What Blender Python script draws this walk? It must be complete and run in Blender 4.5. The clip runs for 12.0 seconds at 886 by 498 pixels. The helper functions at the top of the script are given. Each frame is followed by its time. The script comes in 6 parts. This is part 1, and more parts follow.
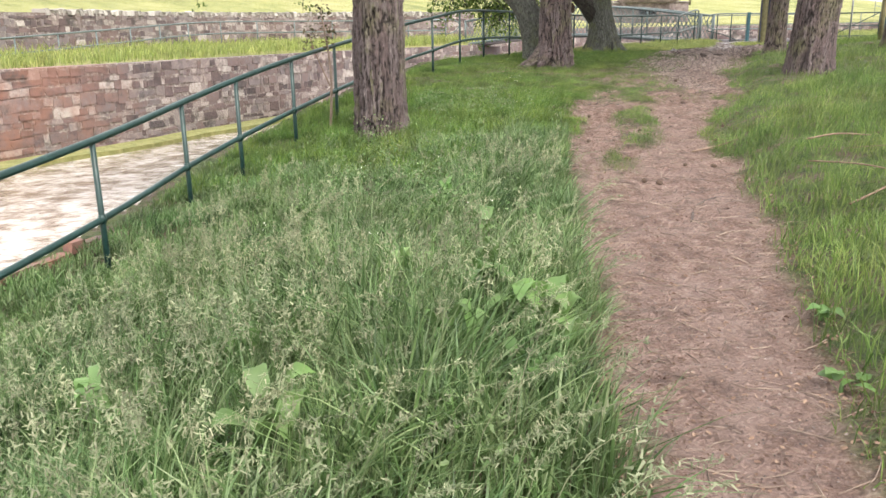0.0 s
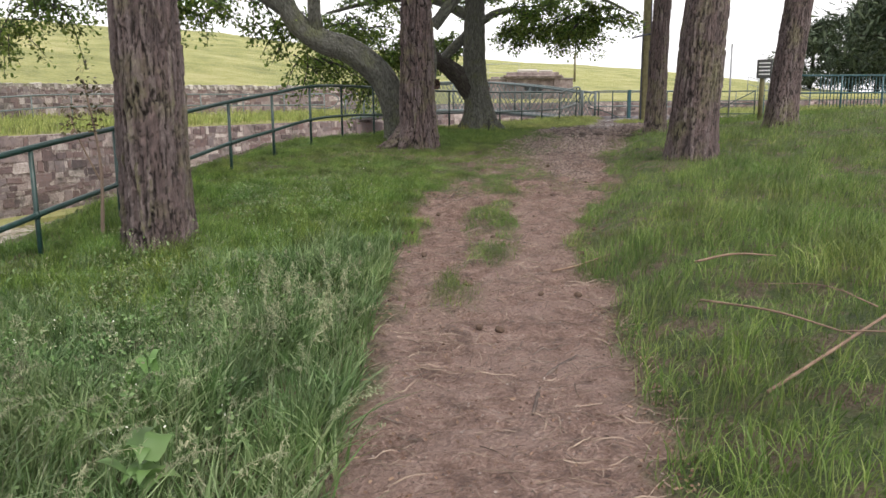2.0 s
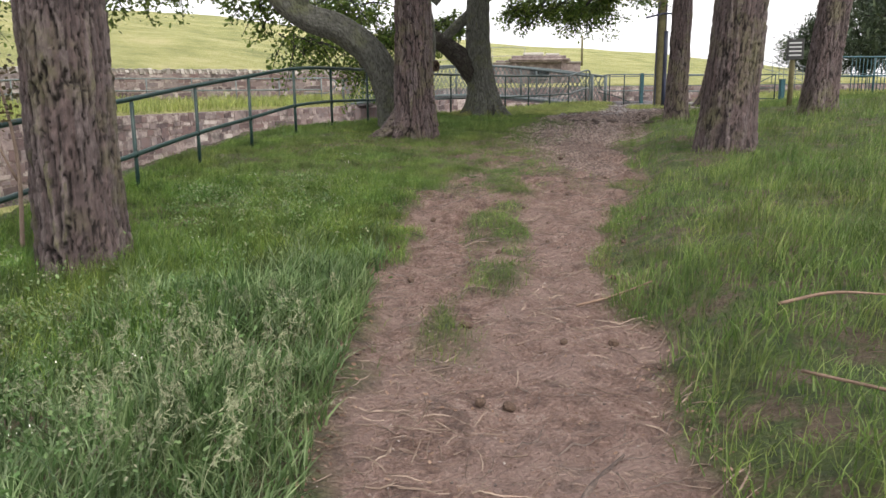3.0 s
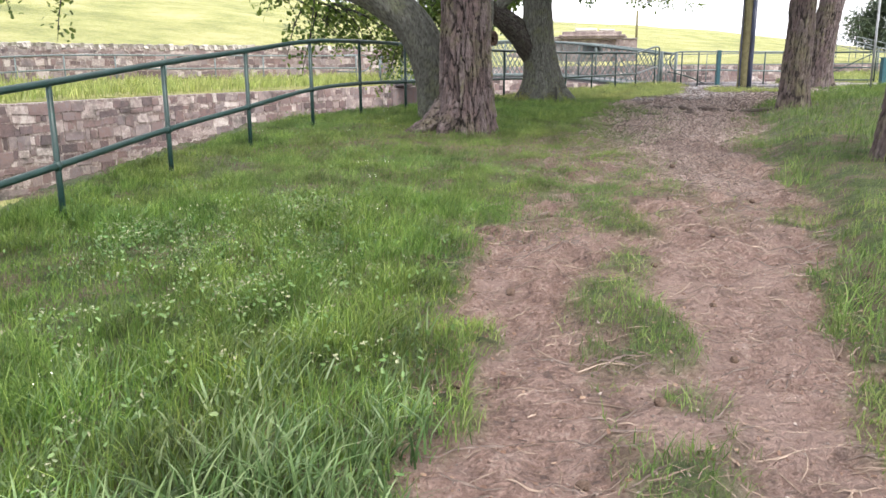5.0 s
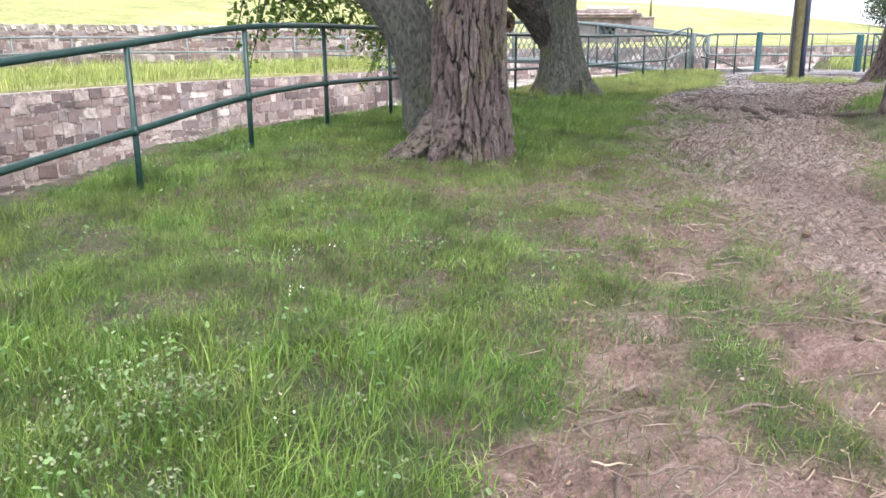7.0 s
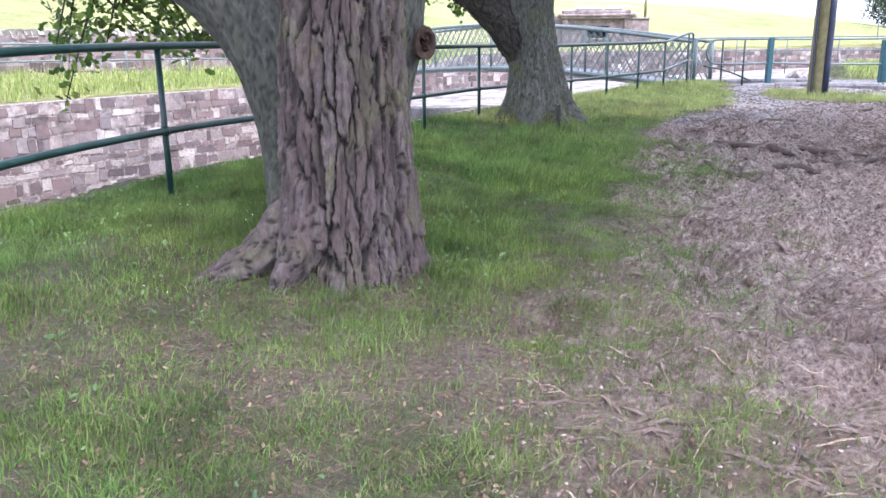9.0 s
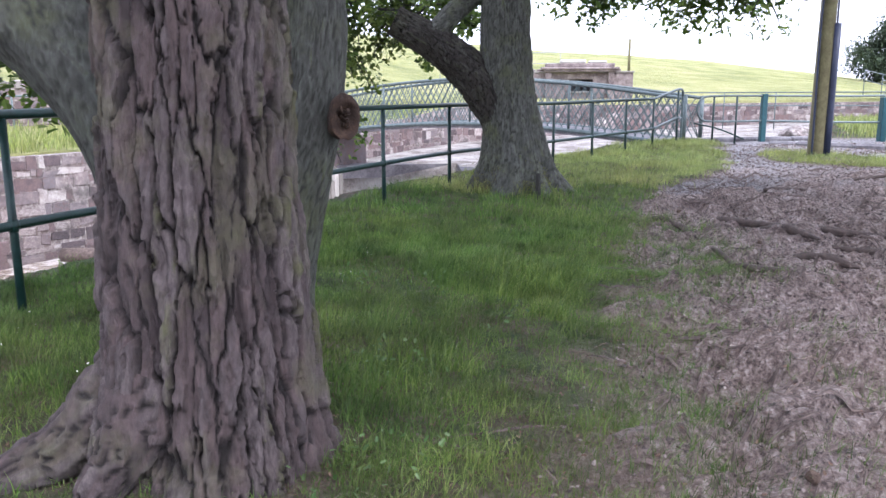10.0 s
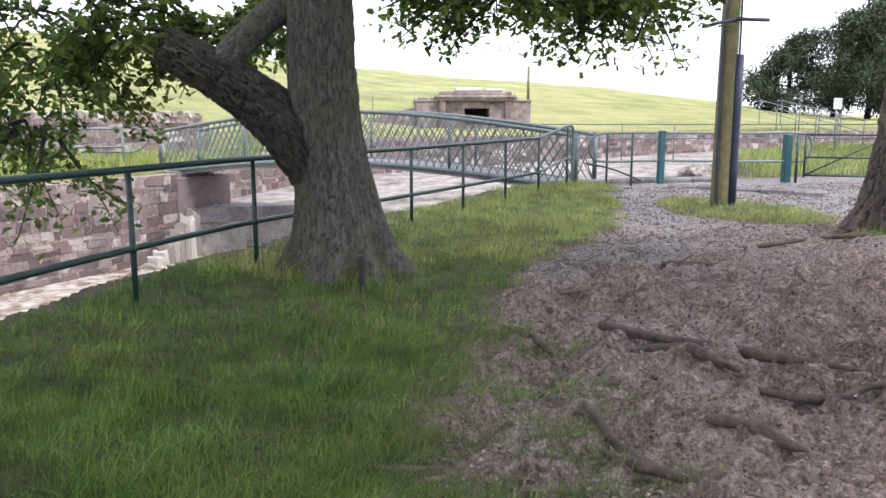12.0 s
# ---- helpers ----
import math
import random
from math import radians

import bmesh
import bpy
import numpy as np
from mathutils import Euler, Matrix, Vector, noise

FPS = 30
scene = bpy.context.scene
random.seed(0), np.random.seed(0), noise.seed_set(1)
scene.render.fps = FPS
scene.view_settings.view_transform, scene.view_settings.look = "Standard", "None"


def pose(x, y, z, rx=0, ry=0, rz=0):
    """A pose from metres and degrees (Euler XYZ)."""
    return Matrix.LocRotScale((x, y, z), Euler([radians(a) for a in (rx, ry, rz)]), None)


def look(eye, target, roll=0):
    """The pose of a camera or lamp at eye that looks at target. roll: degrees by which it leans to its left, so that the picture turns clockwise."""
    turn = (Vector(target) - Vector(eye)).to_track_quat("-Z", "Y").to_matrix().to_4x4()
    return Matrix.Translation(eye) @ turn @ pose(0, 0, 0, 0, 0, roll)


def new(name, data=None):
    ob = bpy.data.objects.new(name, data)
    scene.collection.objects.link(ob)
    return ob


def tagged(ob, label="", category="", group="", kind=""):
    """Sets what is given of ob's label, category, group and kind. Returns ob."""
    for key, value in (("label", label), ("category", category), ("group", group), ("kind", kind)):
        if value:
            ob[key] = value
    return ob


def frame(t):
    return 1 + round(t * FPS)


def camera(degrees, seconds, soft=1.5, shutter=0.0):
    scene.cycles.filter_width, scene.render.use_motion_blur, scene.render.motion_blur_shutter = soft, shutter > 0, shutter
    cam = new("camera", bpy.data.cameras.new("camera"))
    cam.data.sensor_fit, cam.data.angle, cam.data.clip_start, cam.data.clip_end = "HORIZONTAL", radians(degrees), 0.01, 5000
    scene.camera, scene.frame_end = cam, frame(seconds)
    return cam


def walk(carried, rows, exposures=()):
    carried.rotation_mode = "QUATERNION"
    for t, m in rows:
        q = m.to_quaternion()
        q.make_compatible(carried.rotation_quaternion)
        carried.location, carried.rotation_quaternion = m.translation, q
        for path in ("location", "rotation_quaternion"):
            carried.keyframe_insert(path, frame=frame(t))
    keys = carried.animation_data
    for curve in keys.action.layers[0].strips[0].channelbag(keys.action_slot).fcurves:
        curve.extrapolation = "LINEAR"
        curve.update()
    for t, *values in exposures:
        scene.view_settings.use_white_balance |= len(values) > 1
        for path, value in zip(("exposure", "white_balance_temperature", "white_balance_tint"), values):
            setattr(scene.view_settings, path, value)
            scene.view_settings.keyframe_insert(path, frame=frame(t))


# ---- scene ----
cam = camera(58.4, 12.0)
METRES, EYE, TILT, LEAN, TURN = 18.8, 1.5, 0.0, 0.0, -1.2
ROWS = [
    (0.0, 0.0, 0.0, 0.0, -0.26, -15.52, 0.95),
    (0.5, 0.0138, 0.0301, 0.0028, -3.48, -15.52, 0.7),
    (1.0, 0.0286, 0.0605, 0.0057, -5.44, -14.19, 0.54),
    (1.5, 0.0415, 0.0929, 0.0048, -6.95, -10.88, 0.56),
    (2.0, 0.0551, 0.1256, 0.0036, -7.35, -10.58, 0.51),
    (2.5, 0.0651, 0.1661, 0.0026, -7.44, -10.96, 0.58),
    (4.5, 0.0754, 0.3404, 0.002, -4.44, -13.08, 0.46),
    (5.0, 0.0774, 0.3854, 0.0025, -4.22, -13.1, 0.42),
    (5.5, 0.0776, 0.4316, 0.0047, -4.19, -13.11, 0.44),
    (6.0, 0.081, 0.4753, 0.0072, -4.15, -13.2, 0.44),
    (6.5, 0.0858, 0.5211, 0.0095, -4.06, -13.75, 0.48),
    (8.5, 0.1359, 0.6919, 0.0185, -4.25, -16.38, 0.52),
    (9.0, 0.1476, 0.7331, 0.0223, -4.46, -14.66, 0.58),
    (9.5, 0.1595, 0.7746, 0.0234, -4.73, -13.88, 0.54),
    (10.0, 0.1689, 0.8153, 0.0279, -5.45, -11.2, 0.28),
    (10.5, 0.1829, 0.8519, 0.0287, -5.85, -10.25, 0.21),
    (11.0, 0.1987, 0.8884, 0.034, -5.94, -10.15, 0.24),
    (11.5, 0.2186, 0.9213, 0.0389, -7.35, -9.93, 0.26),
    (12.0, 0.2419, 0.9531, 0.0413, -11.76, -9.55, 0.09),
]
EXPOSURES = [(0.0, 1.6, 6700, 10), (1.0, 1.6, 6700, 10), (1.5, 1.12, 6700, 11), (2.5, 0.87, 6700, 12), (4.5, 1.5, 6500, 12), (6.5, 1.9, 6300, 12),
             (8.5, 2.1, 5650, 17), (9.5, 1.85, 5500, 19), (10.5, 1.5, 5800, 18), (11.4, 1.55, 5950, 16), (12.0, 1.42, 6100, 15)]
walk(cam, [(t, pose(0, 0, EYE, TILT, LEAN, TURN) @ pose(METRES * x, METRES * y, METRES * z, 90 + pitch, roll, yaw)) for t, x, y, z, yaw, pitch, roll in ROWS], EXPOSURES)

# ---- world and sun: bright, thinly clouded sky ----
world = bpy.data.worlds.new("world")
scene.world = world
world.use_nodes = True
wn, wl = world.node_tree.nodes, world.node_tree.links
sky = wn.new("ShaderNodeTexSky")
sky.sky_type, sky.sun_disc = "NISHITA", False
sky.sun_elevation, sky.sun_rotation = radians(55), radians(150)
sky.air_density, sky.dust_density, sky.ozone_density = 1.0, 4.0, 1.0
haze = wn.new("ShaderNodeHueSaturation")
haze.inputs["Saturation"].default_value = 0.25
cloud = wn.new("ShaderNodeMix")
cloud.data_type = "RGBA"
cloud.inputs[0].default_value = 0.6
cloud.inputs[7].default_value = (7.2, 7.3, 7.6, 1)
wl.new(sky.outputs[0], haze.inputs["Color"])
wl.new(haze.outputs[0], cloud.inputs[6])
wl.new(cloud.outputs[2], wn["Background"].inputs[0])
wn["Background"].inputs[1].default_value = 0.15
sun = new("sun", bpy.data.lights.new("sun", "SUN"))
sun.data.energy, sun.data.angle, sun.data.color = 1.3, radians(12), (1.0, 0.95, 0.87)
sun.matrix_world = look((14.3, -24.8, 41), (0, 0, 0))


# ---- materials ----
def material(name, rough=0.85, metal=0.0):
    m = bpy.data.materials.new(name)
    m.use_nodes = True
    b = m.node_tree.nodes["Principled BSDF"]
    b.inputs["Roughness"].default_value, b.inputs["Metallic"].default_value = rough, metal
    return m, m.node_tree.nodes, m.node_tree.links, b


def noise_node(n, l, scale, detail=5, rough=0.6, vec=None):
    t = n.new("ShaderNodeTexNoise")
    t.inputs["Scale"].default_value, t.inputs["Detail"].default_value, t.inputs["Roughness"].default_value = scale, detail, rough
    if vec is None:
        vec = n.new("ShaderNodeTexCoord").outputs["Object"]
    l.new(vec, t.inputs["Vector"])
    return t.outputs["Fac"]


def ramp(n, l, fac, stops):
    r = n.new("ShaderNodeValToRGB")
    while len(r.color_ramp.elements) < len(stops):
        r.color_ramp.elements.new(0.5)
    for e, (p, c) in zip(r.color_ramp.elements, stops):
        e.position, e.color = p, (*c, 1)
    l.new(fac, r.inputs[0])
    return r.outputs[0]


def mix(n, l, fac, a, b, mode="MIX"):
    m = n.new("ShaderNodeMix")
    m.data_type, m.blend_type = "RGBA", mode
    for sock, v in ((m.inputs[0], fac), (m.inputs[6], a), (m.inputs[7], b)):
        if isinstance(v, (int, float)):
            sock.default_value = v
        elif isinstance(v, tuple):
            sock.default_value = (*v, 1)
        else:
            l.new(v, sock)
    return m.outputs[2]


def maths(n, l, op, a, b=0.0):
    m = n.new("ShaderNodeMath")
    m.operation = op
    for sock, v in ((m.inputs[0], a), (m.inputs[1], b)):
        if isinstance(v, (int, float)):
            sock.default_value = v
        else:
            l.new(v, sock)
    return m.outputs[0]


def bump(n, l, b, height, strength=0.5, dist=0.02):
    k = n.new("ShaderNodeBump")
    k.inputs["Strength"].default_value, k.inputs["Distance"].default_value = strength, dist
    l.new(height, k.inputs["Height"])
    l.new(k.outputs[0], b.inputs["Normal"])


def attribute(n, name):
    a = n.new("ShaderNodeAttribute")
    a.attribute_name = name
    return a.outputs["Fac"]


def simple(name, stops, scale=8, rough=0.85, metal=0.0, strength=0.4, dist=0.01, per="none", stain=None):
    """A surface with colour grain at two scales; per: 'object' or 'island' also shifts it piece by piece."""
    m, n, l, b = material(name, rough, metal)
    f1, f2 = noise_node(n, l, scale), noise_node(n, l, scale * 6.3, 4)
    f = maths(n, l, "ADD", maths(n, l, "MULTIPLY", f1, 0.65), maths(n, l, "MULTIPLY", f2, 0.35))
    if per != "none":
        r = n.new("ShaderNodeObjectInfo").outputs["Random"] if per == "object" else n.new("ShaderNodeNewGeometry").outputs["Random Per Island"]
        f = maths(n, l, "ADD", maths(n, l, "MULTIPLY", f, 0.55), maths(n, l, "MULTIPLY", r, 0.45))
    c = ramp(n, l, f, stops)
    if stain:
        geo = n.new("ShaderNodeNewGeometry").outputs["Position"]
        seep = ramp(n, l, noise_node(n, l, 0.6, 5, 0.7, geo), [(0.4, (0, 0, 0)), (0.58, (0.85, 0.85, 0.85))])
        xyz = n.new("ShaderNodeSeparateXYZ")
        l.new(geo, xyz.inputs[0])
        reach = n.new("ShaderNodeMapRange")
        reach.inputs["From Min"].default_value, reach.inputs["From Max"].default_value = 25.0, 19.0
        l.new(xyz.outputs["Y"], reach.inputs["Value"])
        c = mix(n, l, maths(n, l, "MULTIPLY", seep, maths(n, l, "ADD", 0.12, maths(n, l, "MULTIPLY", reach.outputs[0], 0.8))), c, stain)
        c = mix(n, l, ramp(n, l, noise_node(n, l, 1.1, 5, 0.7, geo), [(0.54, (0, 0, 0)), (0.66, (0.7, 0.7, 0.7))]), c, (0.06, 0.055, 0.05))
    l.new(c, b.inputs["Base Color"])
    bump(n, l, b, f2, strength, dist)
    return m


def ground_material():
    m, n, l, b = material("ground", 0.95)
    fine, mid, big = noise_node(n, l, 42, 6, 0.7), noise_node(n, l, 6, 5), noise_node(n, l, 0.7, 4)
    dirt = ramp(n, l, maths(n, l, "ADD", maths(n, l, "MULTIPLY", fine, 0.5), maths(n, l, "MULTIPLY", mid, 0.5)),
                [(0.36, (0.085, 0.05, 0.04)), (0.45, (0.195, 0.12, 0.096)), (0.54, (0.305, 0.2, 0.165)), (0.66, (0.46, 0.35, 0.3))])
    dirt = mix(n, l, ramp(n, l, noise_node(n, l, 1.6, 5, 0.65), [(0.46, (0, 0, 0)), (0.6, (0.75, 0.75, 0.75))]), dirt, mix(n, l, fine, (0.25, 0.165, 0.138), (0.4, 0.285, 0.245)))
    dirt = mix(n, l, ramp(n, l, noise_node(n, l, 4.5, 6, 0.75), [(0.55, (0, 0, 0)), (0.66, (0.7, 0.7, 0.7))]), dirt, (0.085, 0.055, 0.045))
    v = n.new("ShaderNodeTexVoronoi")
    v.inputs["Scale"].default_value = 30
    l.new(n.new("ShaderNodeTexCoord").outputs["Object"], v.inputs["Vector"])
    gravel = mix(n, l, fine, ramp(n, l, v.outputs["Color"], [(0.2, (0.08, 0.075, 0.08)), (0.42, (0.23, 0.215, 0.225)), (0.6, (0.36, 0.34, 0.35)), (0.85, (0.58, 0.56, 0.56))]), ramp(n, l, fine, [(0.4, (0.12, 0.105, 0.105)), (0.6, (0.36, 0.325, 0.32))]))
    turf = ramp(n, l, maths(n, l, "ADD", maths(n, l, "MULTIPLY", mid, 0.6), maths(n, l, "MULTIPLY", fine, 0.4)),
                [(0.36, (0.025, 0.04, 0.009)), (0.5, (0.055, 0.085, 0.018)), (0.64, (0.1, 0.125, 0.036))])
    thatch = ramp(n, l, maths(n, l, "ADD", maths(n, l, "MULTIPLY", fine, 0.5), maths(n, l, "MULTIPLY", noise_node(n, l, 11, 4, 0.7), 0.5)),
                  [(0.35, (0.055, 0.036, 0.026)), (0.5, (0.125, 0.085, 0.06)), (0.68, (0.23, 0.17, 0.115))])
    turf = mix(n, l, ramp(n, l, noise_node(n, l, 3.2, 5, 0.65), [(0.46, (0, 0, 0)), (0.6, (0.9, 0.9, 0.9))]), turf, thatch)
    meadow = ramp(n, l, maths(n, l, "ADD", maths(n, l, "MULTIPLY", noise_node(n, l, 0.25, 6, 0.7), 0.7), maths(n, l, "MULTIPLY", mid, 0.3)),
                  [(0.38, (0.18, 0.205, 0.06)), (0.47, (0.285, 0.3, 0.1)), (0.54, (0.36, 0.355, 0.13)), (0.62, (0.44, 0.41, 0.19))])
    bed = ramp(n, l, maths(n, l, "ADD", maths(n, l, "MULTIPLY", noise_node(n, l, 1.3, 6, 0.7), 0.7), maths(n, l, "MULTIPLY", fine, 0.3)),
               [(0.38, (0.17, 0.14, 0.12)), (0.48, (0.36, 0.32, 0.29)), (0.6, (0.58, 0.54, 0.5))])
    c = mix(n, l, attribute(n, "meadow"), turf, meadow)
    c = mix(n, l, attribute(n, "dirt"), c, dirt)
    wet = ramp(n, l, maths(n, l, "ADD", maths(n, l, "MULTIPLY", fine, 0.5), maths(n, l, "MULTIPLY", noise_node(n, l, 19, 5, 0.7), 0.5)),
               [(0.4, (0.07, 0.047, 0.04)), (0.46, (0.23, 0.165, 0.143)), (0.53, (0.4, 0.305, 0.268)), (0.61, (0.62, 0.52, 0.47))])
    c = mix(n, l, attribute(n, "mud"), c, wet)
    # dark litter soil; its darkness also paints in the pine crown's shade
    humus_shade = ramp(n, l, maths(n, l, "ADD", maths(n, l, "MULTIPLY", fine, 0.45), maths(n, l, "MULTIPLY", noise_node(n, l, 13, 5, 0.7), 0.55)),
                 [(0.36, (0.04, 0.026, 0.02)), (0.48, (0.1, 0.066, 0.052)), (0.6, (0.17, 0.12, 0.095)), (0.76, (0.27, 0.2, 0.16))])
    c = mix(n, l, attribute(n, "humus_shade"), c, humus_shade)
    c = mix(n, l, attribute(n, "gravel"), c, gravel)
    c = mix(n, l, attribute(n, "bed"), c, bed)
    l.new(maths(n, l, "SUBTRACT", 0.95, maths(n, l, "MULTIPLY", attribute(n, "mud"), 0.33)), b.inputs["Roughness"])
    l.new(c, b.inputs["Base Color"])
    clod = noise_node(n, l, 15, 5, 0.7)
    bump(n, l, b, maths(n, l, "ADD", maths(n, l, "ADD", fine, maths(n, l, "MULTIPLY", clod, 2.0)), maths(n, l, "MULTIPLY", v.outputs["Distance"], 0.6)), 1.0, 0.08)
    return m


def blade_material(name, dark, light, pale, rough=0.55, through_light=0.35):
    """Grass or leaf: colour by blade and by patch, with some light passing through."""
    m, n, l, b = material(name, rough)
    r = n.new("ShaderNodeNewGeometry").outputs["Random Per Island"]
    p = noise_node(n, l, 1.1, 4)
    f = maths(n, l, "ADD", maths(n, l, "MULTIPLY", r, 0.55), maths(n, l, "MULTIPLY", p, 0.55))
    c = ramp(n, l, f, [(0.15, dark), (0.5, light), (0.85, pale)])
    hue = n.new("ShaderNodeHueSaturation")
    l.new(maths(n, l, "ADD", 0.455, maths(n, l, "MULTIPLY", noise_node(n, l, 0.9, 3), 0.09)), hue.inputs["Hue"])
    l.new(maths(n, l, "ADD", -0.3, maths(n, l, "MULTIPLY", noise_node(n, l, 2.6, 3), 2.6)), hue.inputs["Value"])
    l.new(c, hue.inputs["Color"])
    c = hue.outputs[0]
    l.new(c, b.inputs["Base Color"])
    t = n.new("ShaderNodeBsdfTranslucent")
    l.new(c, t.inputs["Color"])
    s = n.new("ShaderNodeMixShader")
    s.inputs[0].default_value = through_light
    l.new(b.outputs[0], s.inputs[1]), l.new(t.outputs[0], s.inputs[2])
    l.new(s.outputs[0], n["Material Output"].inputs["Surface"])
    return m


def bark_material(name, crack, plate_a, plate_b, moss, moss_amount, warm):
    m, n, l, b = material(name, 0.95)
    co = n.new("ShaderNodeMapping")
    co.inputs["Scale"].default_value = (1, 1, 0.35)
    l.new(n.new("ShaderNodeTexCoord").outputs["Object"], co.inputs["Vector"])
    g = noise_node(n, l, 38, 6, 0.7, co.outputs[0])
    c = ramp(n, l, attribute(n, "plate"), [(0.0, plate_a), (0.35, warm), (0.55, tuple(0.5 * (p + q) for p, q in zip(plate_a, plate_b))), (0.8, plate_b), (1.0, moss)])
    c = mix(n, l, ramp(n, l, g, [(0.38, (0, 0, 0)), (0.62, (1, 1, 1))]), mix(n, l, 0.65, c, (0.035, 0.028, 0.028)), c)
    tint = noise_node(n, l, 5, 3)
    c = mix(n, l, maths(n, l, "MULTIPLY", tint, 0.4), c, warm)
    mo = n.new("ShaderNodeMapRange")
    mo.inputs["From Min"].default_value, mo.inputs["From Max"].default_value = 0.5, 0.68
    l.new(noise_node(n, l, 2.3, 6, 0.65), mo.inputs["Value"])
    c = mix(n, l, maths(n, l, "MULTIPLY", mo.outputs[0], moss_amount), c, moss)
    c = mix(n, l, attribute(n, "ridge"), crack, c)
    l.new(c, b.inputs["Base Color"])
    g2 = noise_node(n, l, 120, 5, 0.75, co.outputs[0])
    fl = n.new("ShaderNodeTexVoronoi")
    fl.inputs["Scale"].default_value = 26
    l.new(co.outputs[0], fl.inputs["Vector"])
    bump(n, l, b, maths(n, l, "ADD", maths(n, l, "ADD", g, maths(n, l, "MULTIPLY", g2, 0.5)), maths(n, l, "MULTIPLY", fl.outputs["Distance"], 0.8)), 1.0, 0.03)
    return m


def water_material():
    m, n, l, b = material("water", 0.12)
    f = noise_node(n, l, 2.2, 6, 0.65)
    l.new(ramp(n, l, f, [(0.38, (0.2, 0.155, 0.115)), (0.48, (0.36, 0.31, 0.265)), (0.56, (0.5, 0.45, 0.41)), (0.66, (0.62, 0.58, 0.54))]), b.inputs["Base Color"])
    bump(n, l, b, noise_node(n, l, 5, 4), 0.5, 0.05)
    return m


GROUND = ground_material()
TALL = blade_material("tall_grass", (0.025, 0.06, 0.016), (0.088, 0.158, 0.05), (0.215, 0.28, 0.135), 0.5, 0.36)
TURF = blade_material("turf_grass", (0.03, 0.07, 0.01), (0.09, 0.165, 0.025), (0.2, 0.27, 0.065), 0.55, 0.36)
FIELD = blade_material("field_grass", (0.115, 0.16, 0.038), (0.235, 0.285, 0.075), (0.38, 0.4, 0.155), 0.5, 0.42)
LAWN = blade_material("short_turf", (0.036, 0.072, 0.013), (0.1, 0.17, 0.032), (0.215, 0.265, 0.08), 0.6, 0.34)
SEED = blade_material("seed_head", (0.12, 0.155, 0.075), (0.185, 0.215, 0.12), (0.3, 0.3, 0.195), 0.8)
HERB = blade_material("herb_leaf", (0.045, 0.1, 0.025), (0.09, 0.17, 0.045), (0.17, 0.25, 0.1), 0.5)
OAKLEAF = blade_material("oak_leaf", (0.03, 0.058, 0.01), (0.075, 0.13, 0.02), (0.17, 0.225, 0.045), 0.5, 0.55)
NEEDLE = blade_material("pine_needle", (0.014, 0.026, 0.013), (0.03, 0.05, 0.024), (0.06, 0.082, 0.038), 0.8, 0.15)
PINEBARK = bark_material("pine_bark", (0.016, 0.011, 0.01), (0.06, 0.045, 0.047), (0.21, 0.17, 0.168), (0.155, 0.155, 0.07), 0.55, (0.155, 0.11, 0.105))
OAKBARK = bark_material("oak_bark", (0.04, 0.038, 0.032), (0.085, 0.088, 0.075), (0.175, 0.18, 0.155), (0.11, 0.125, 0.05), 0.6, (0.115, 0.12, 0.1))
RAIL = simple("rail_paint", [(0.3, (0.004, 0.018, 0.016)), (0.5, (0.006, 0.028, 0.025)), (0.72, (0.018, 0.055, 0.048))], 14, 0.45, 0.0, 0.3, 0.002)
GREYRAIL = simple("weathered_rail_paint", [(0.3, (0.06, 0.085, 0.085)), (0.55, (0.115, 0.145, 0.145)), (0.75, (0.23, 0.26, 0.255))], 14, 0.45, 0.2, 0.3, 0.002)
STONE_HUES = [(0.24, (0.05, 0.043, 0.045)), (0.36, (0.11, 0.085, 0.088)), (0.46, (0.165, 0.118, 0.112)), (0.54, (0.15, 0.13, 0.135)), (0.64, (0.24, 0.2, 0.19)), (0.76, (0.46, 0.42, 0.39))]
STONE = simple("sandstone", STONE_HUES, 6, 0.92, 0, 0.7, 0.02, "object", (0.27, 0.12, 0.075))
STONES = simple("sandstone_rest", STONE_HUES, 6, 0.92, 0, 0.7, 0.02, "island", (0.27, 0.12, 0.075))
MORTAR = simple("mortar", [(0.34, (0.085, 0.07, 0.065)), (0.48, (0.17, 0.14, 0.13)), (0.62, (0.38, 0.345, 0.32))], 9, 0.95, 0, 0.6, 0.02, "none", (0.27, 0.12, 0.075))
COPING = simple("coping_stone", [(0.3, (0.22, 0.2, 0.18)), (0.55, (0.38, 0.35, 0.32)), (0.8, (0.55, 0.52, 0.48))], 7, 0.92, 0, 0.6, 0.015, "object")
CONCRETE = simple("concrete", [(0.34, (0.085, 0.078, 0.085)), (0.5, (0.15, 0.14, 0.148)), (0.68, (0.26, 0.245, 0.25))], 3, 0.9, 0, 0.4, 0.01)
POLEWOOD = simple("pole_wood", [(0.3, (0.075, 0.065, 0.03)), (0.55, (0.14, 0.125, 0.06)), (0.8, (0.21, 0.185, 0.11))], 9, 0.85, 0, 0.5, 0.01)
CONDUIT = simple("blue_black_plastic", [(0.3, (0.012, 0.016, 0.04)), (0.7, (0.03, 0.038, 0.075))], 5, 0.45, 0, 0.1, 0.002)
STEEL = simple("grey_steel", [(0.3, (0.18, 0.19, 0.2)), (0.7, (0.34, 0.35, 0.36))], 9, 0.45, 0.6, 0.2, 0.002)
TWIG = simple("dry_twig", [(0.25, (0.08, 0.055, 0.042)), (0.5, (0.18, 0.13, 0.1)), (0.8, (0.34, 0.26, 0.205))], 7, 0.9, 0, 0.4, 0.004, "island")
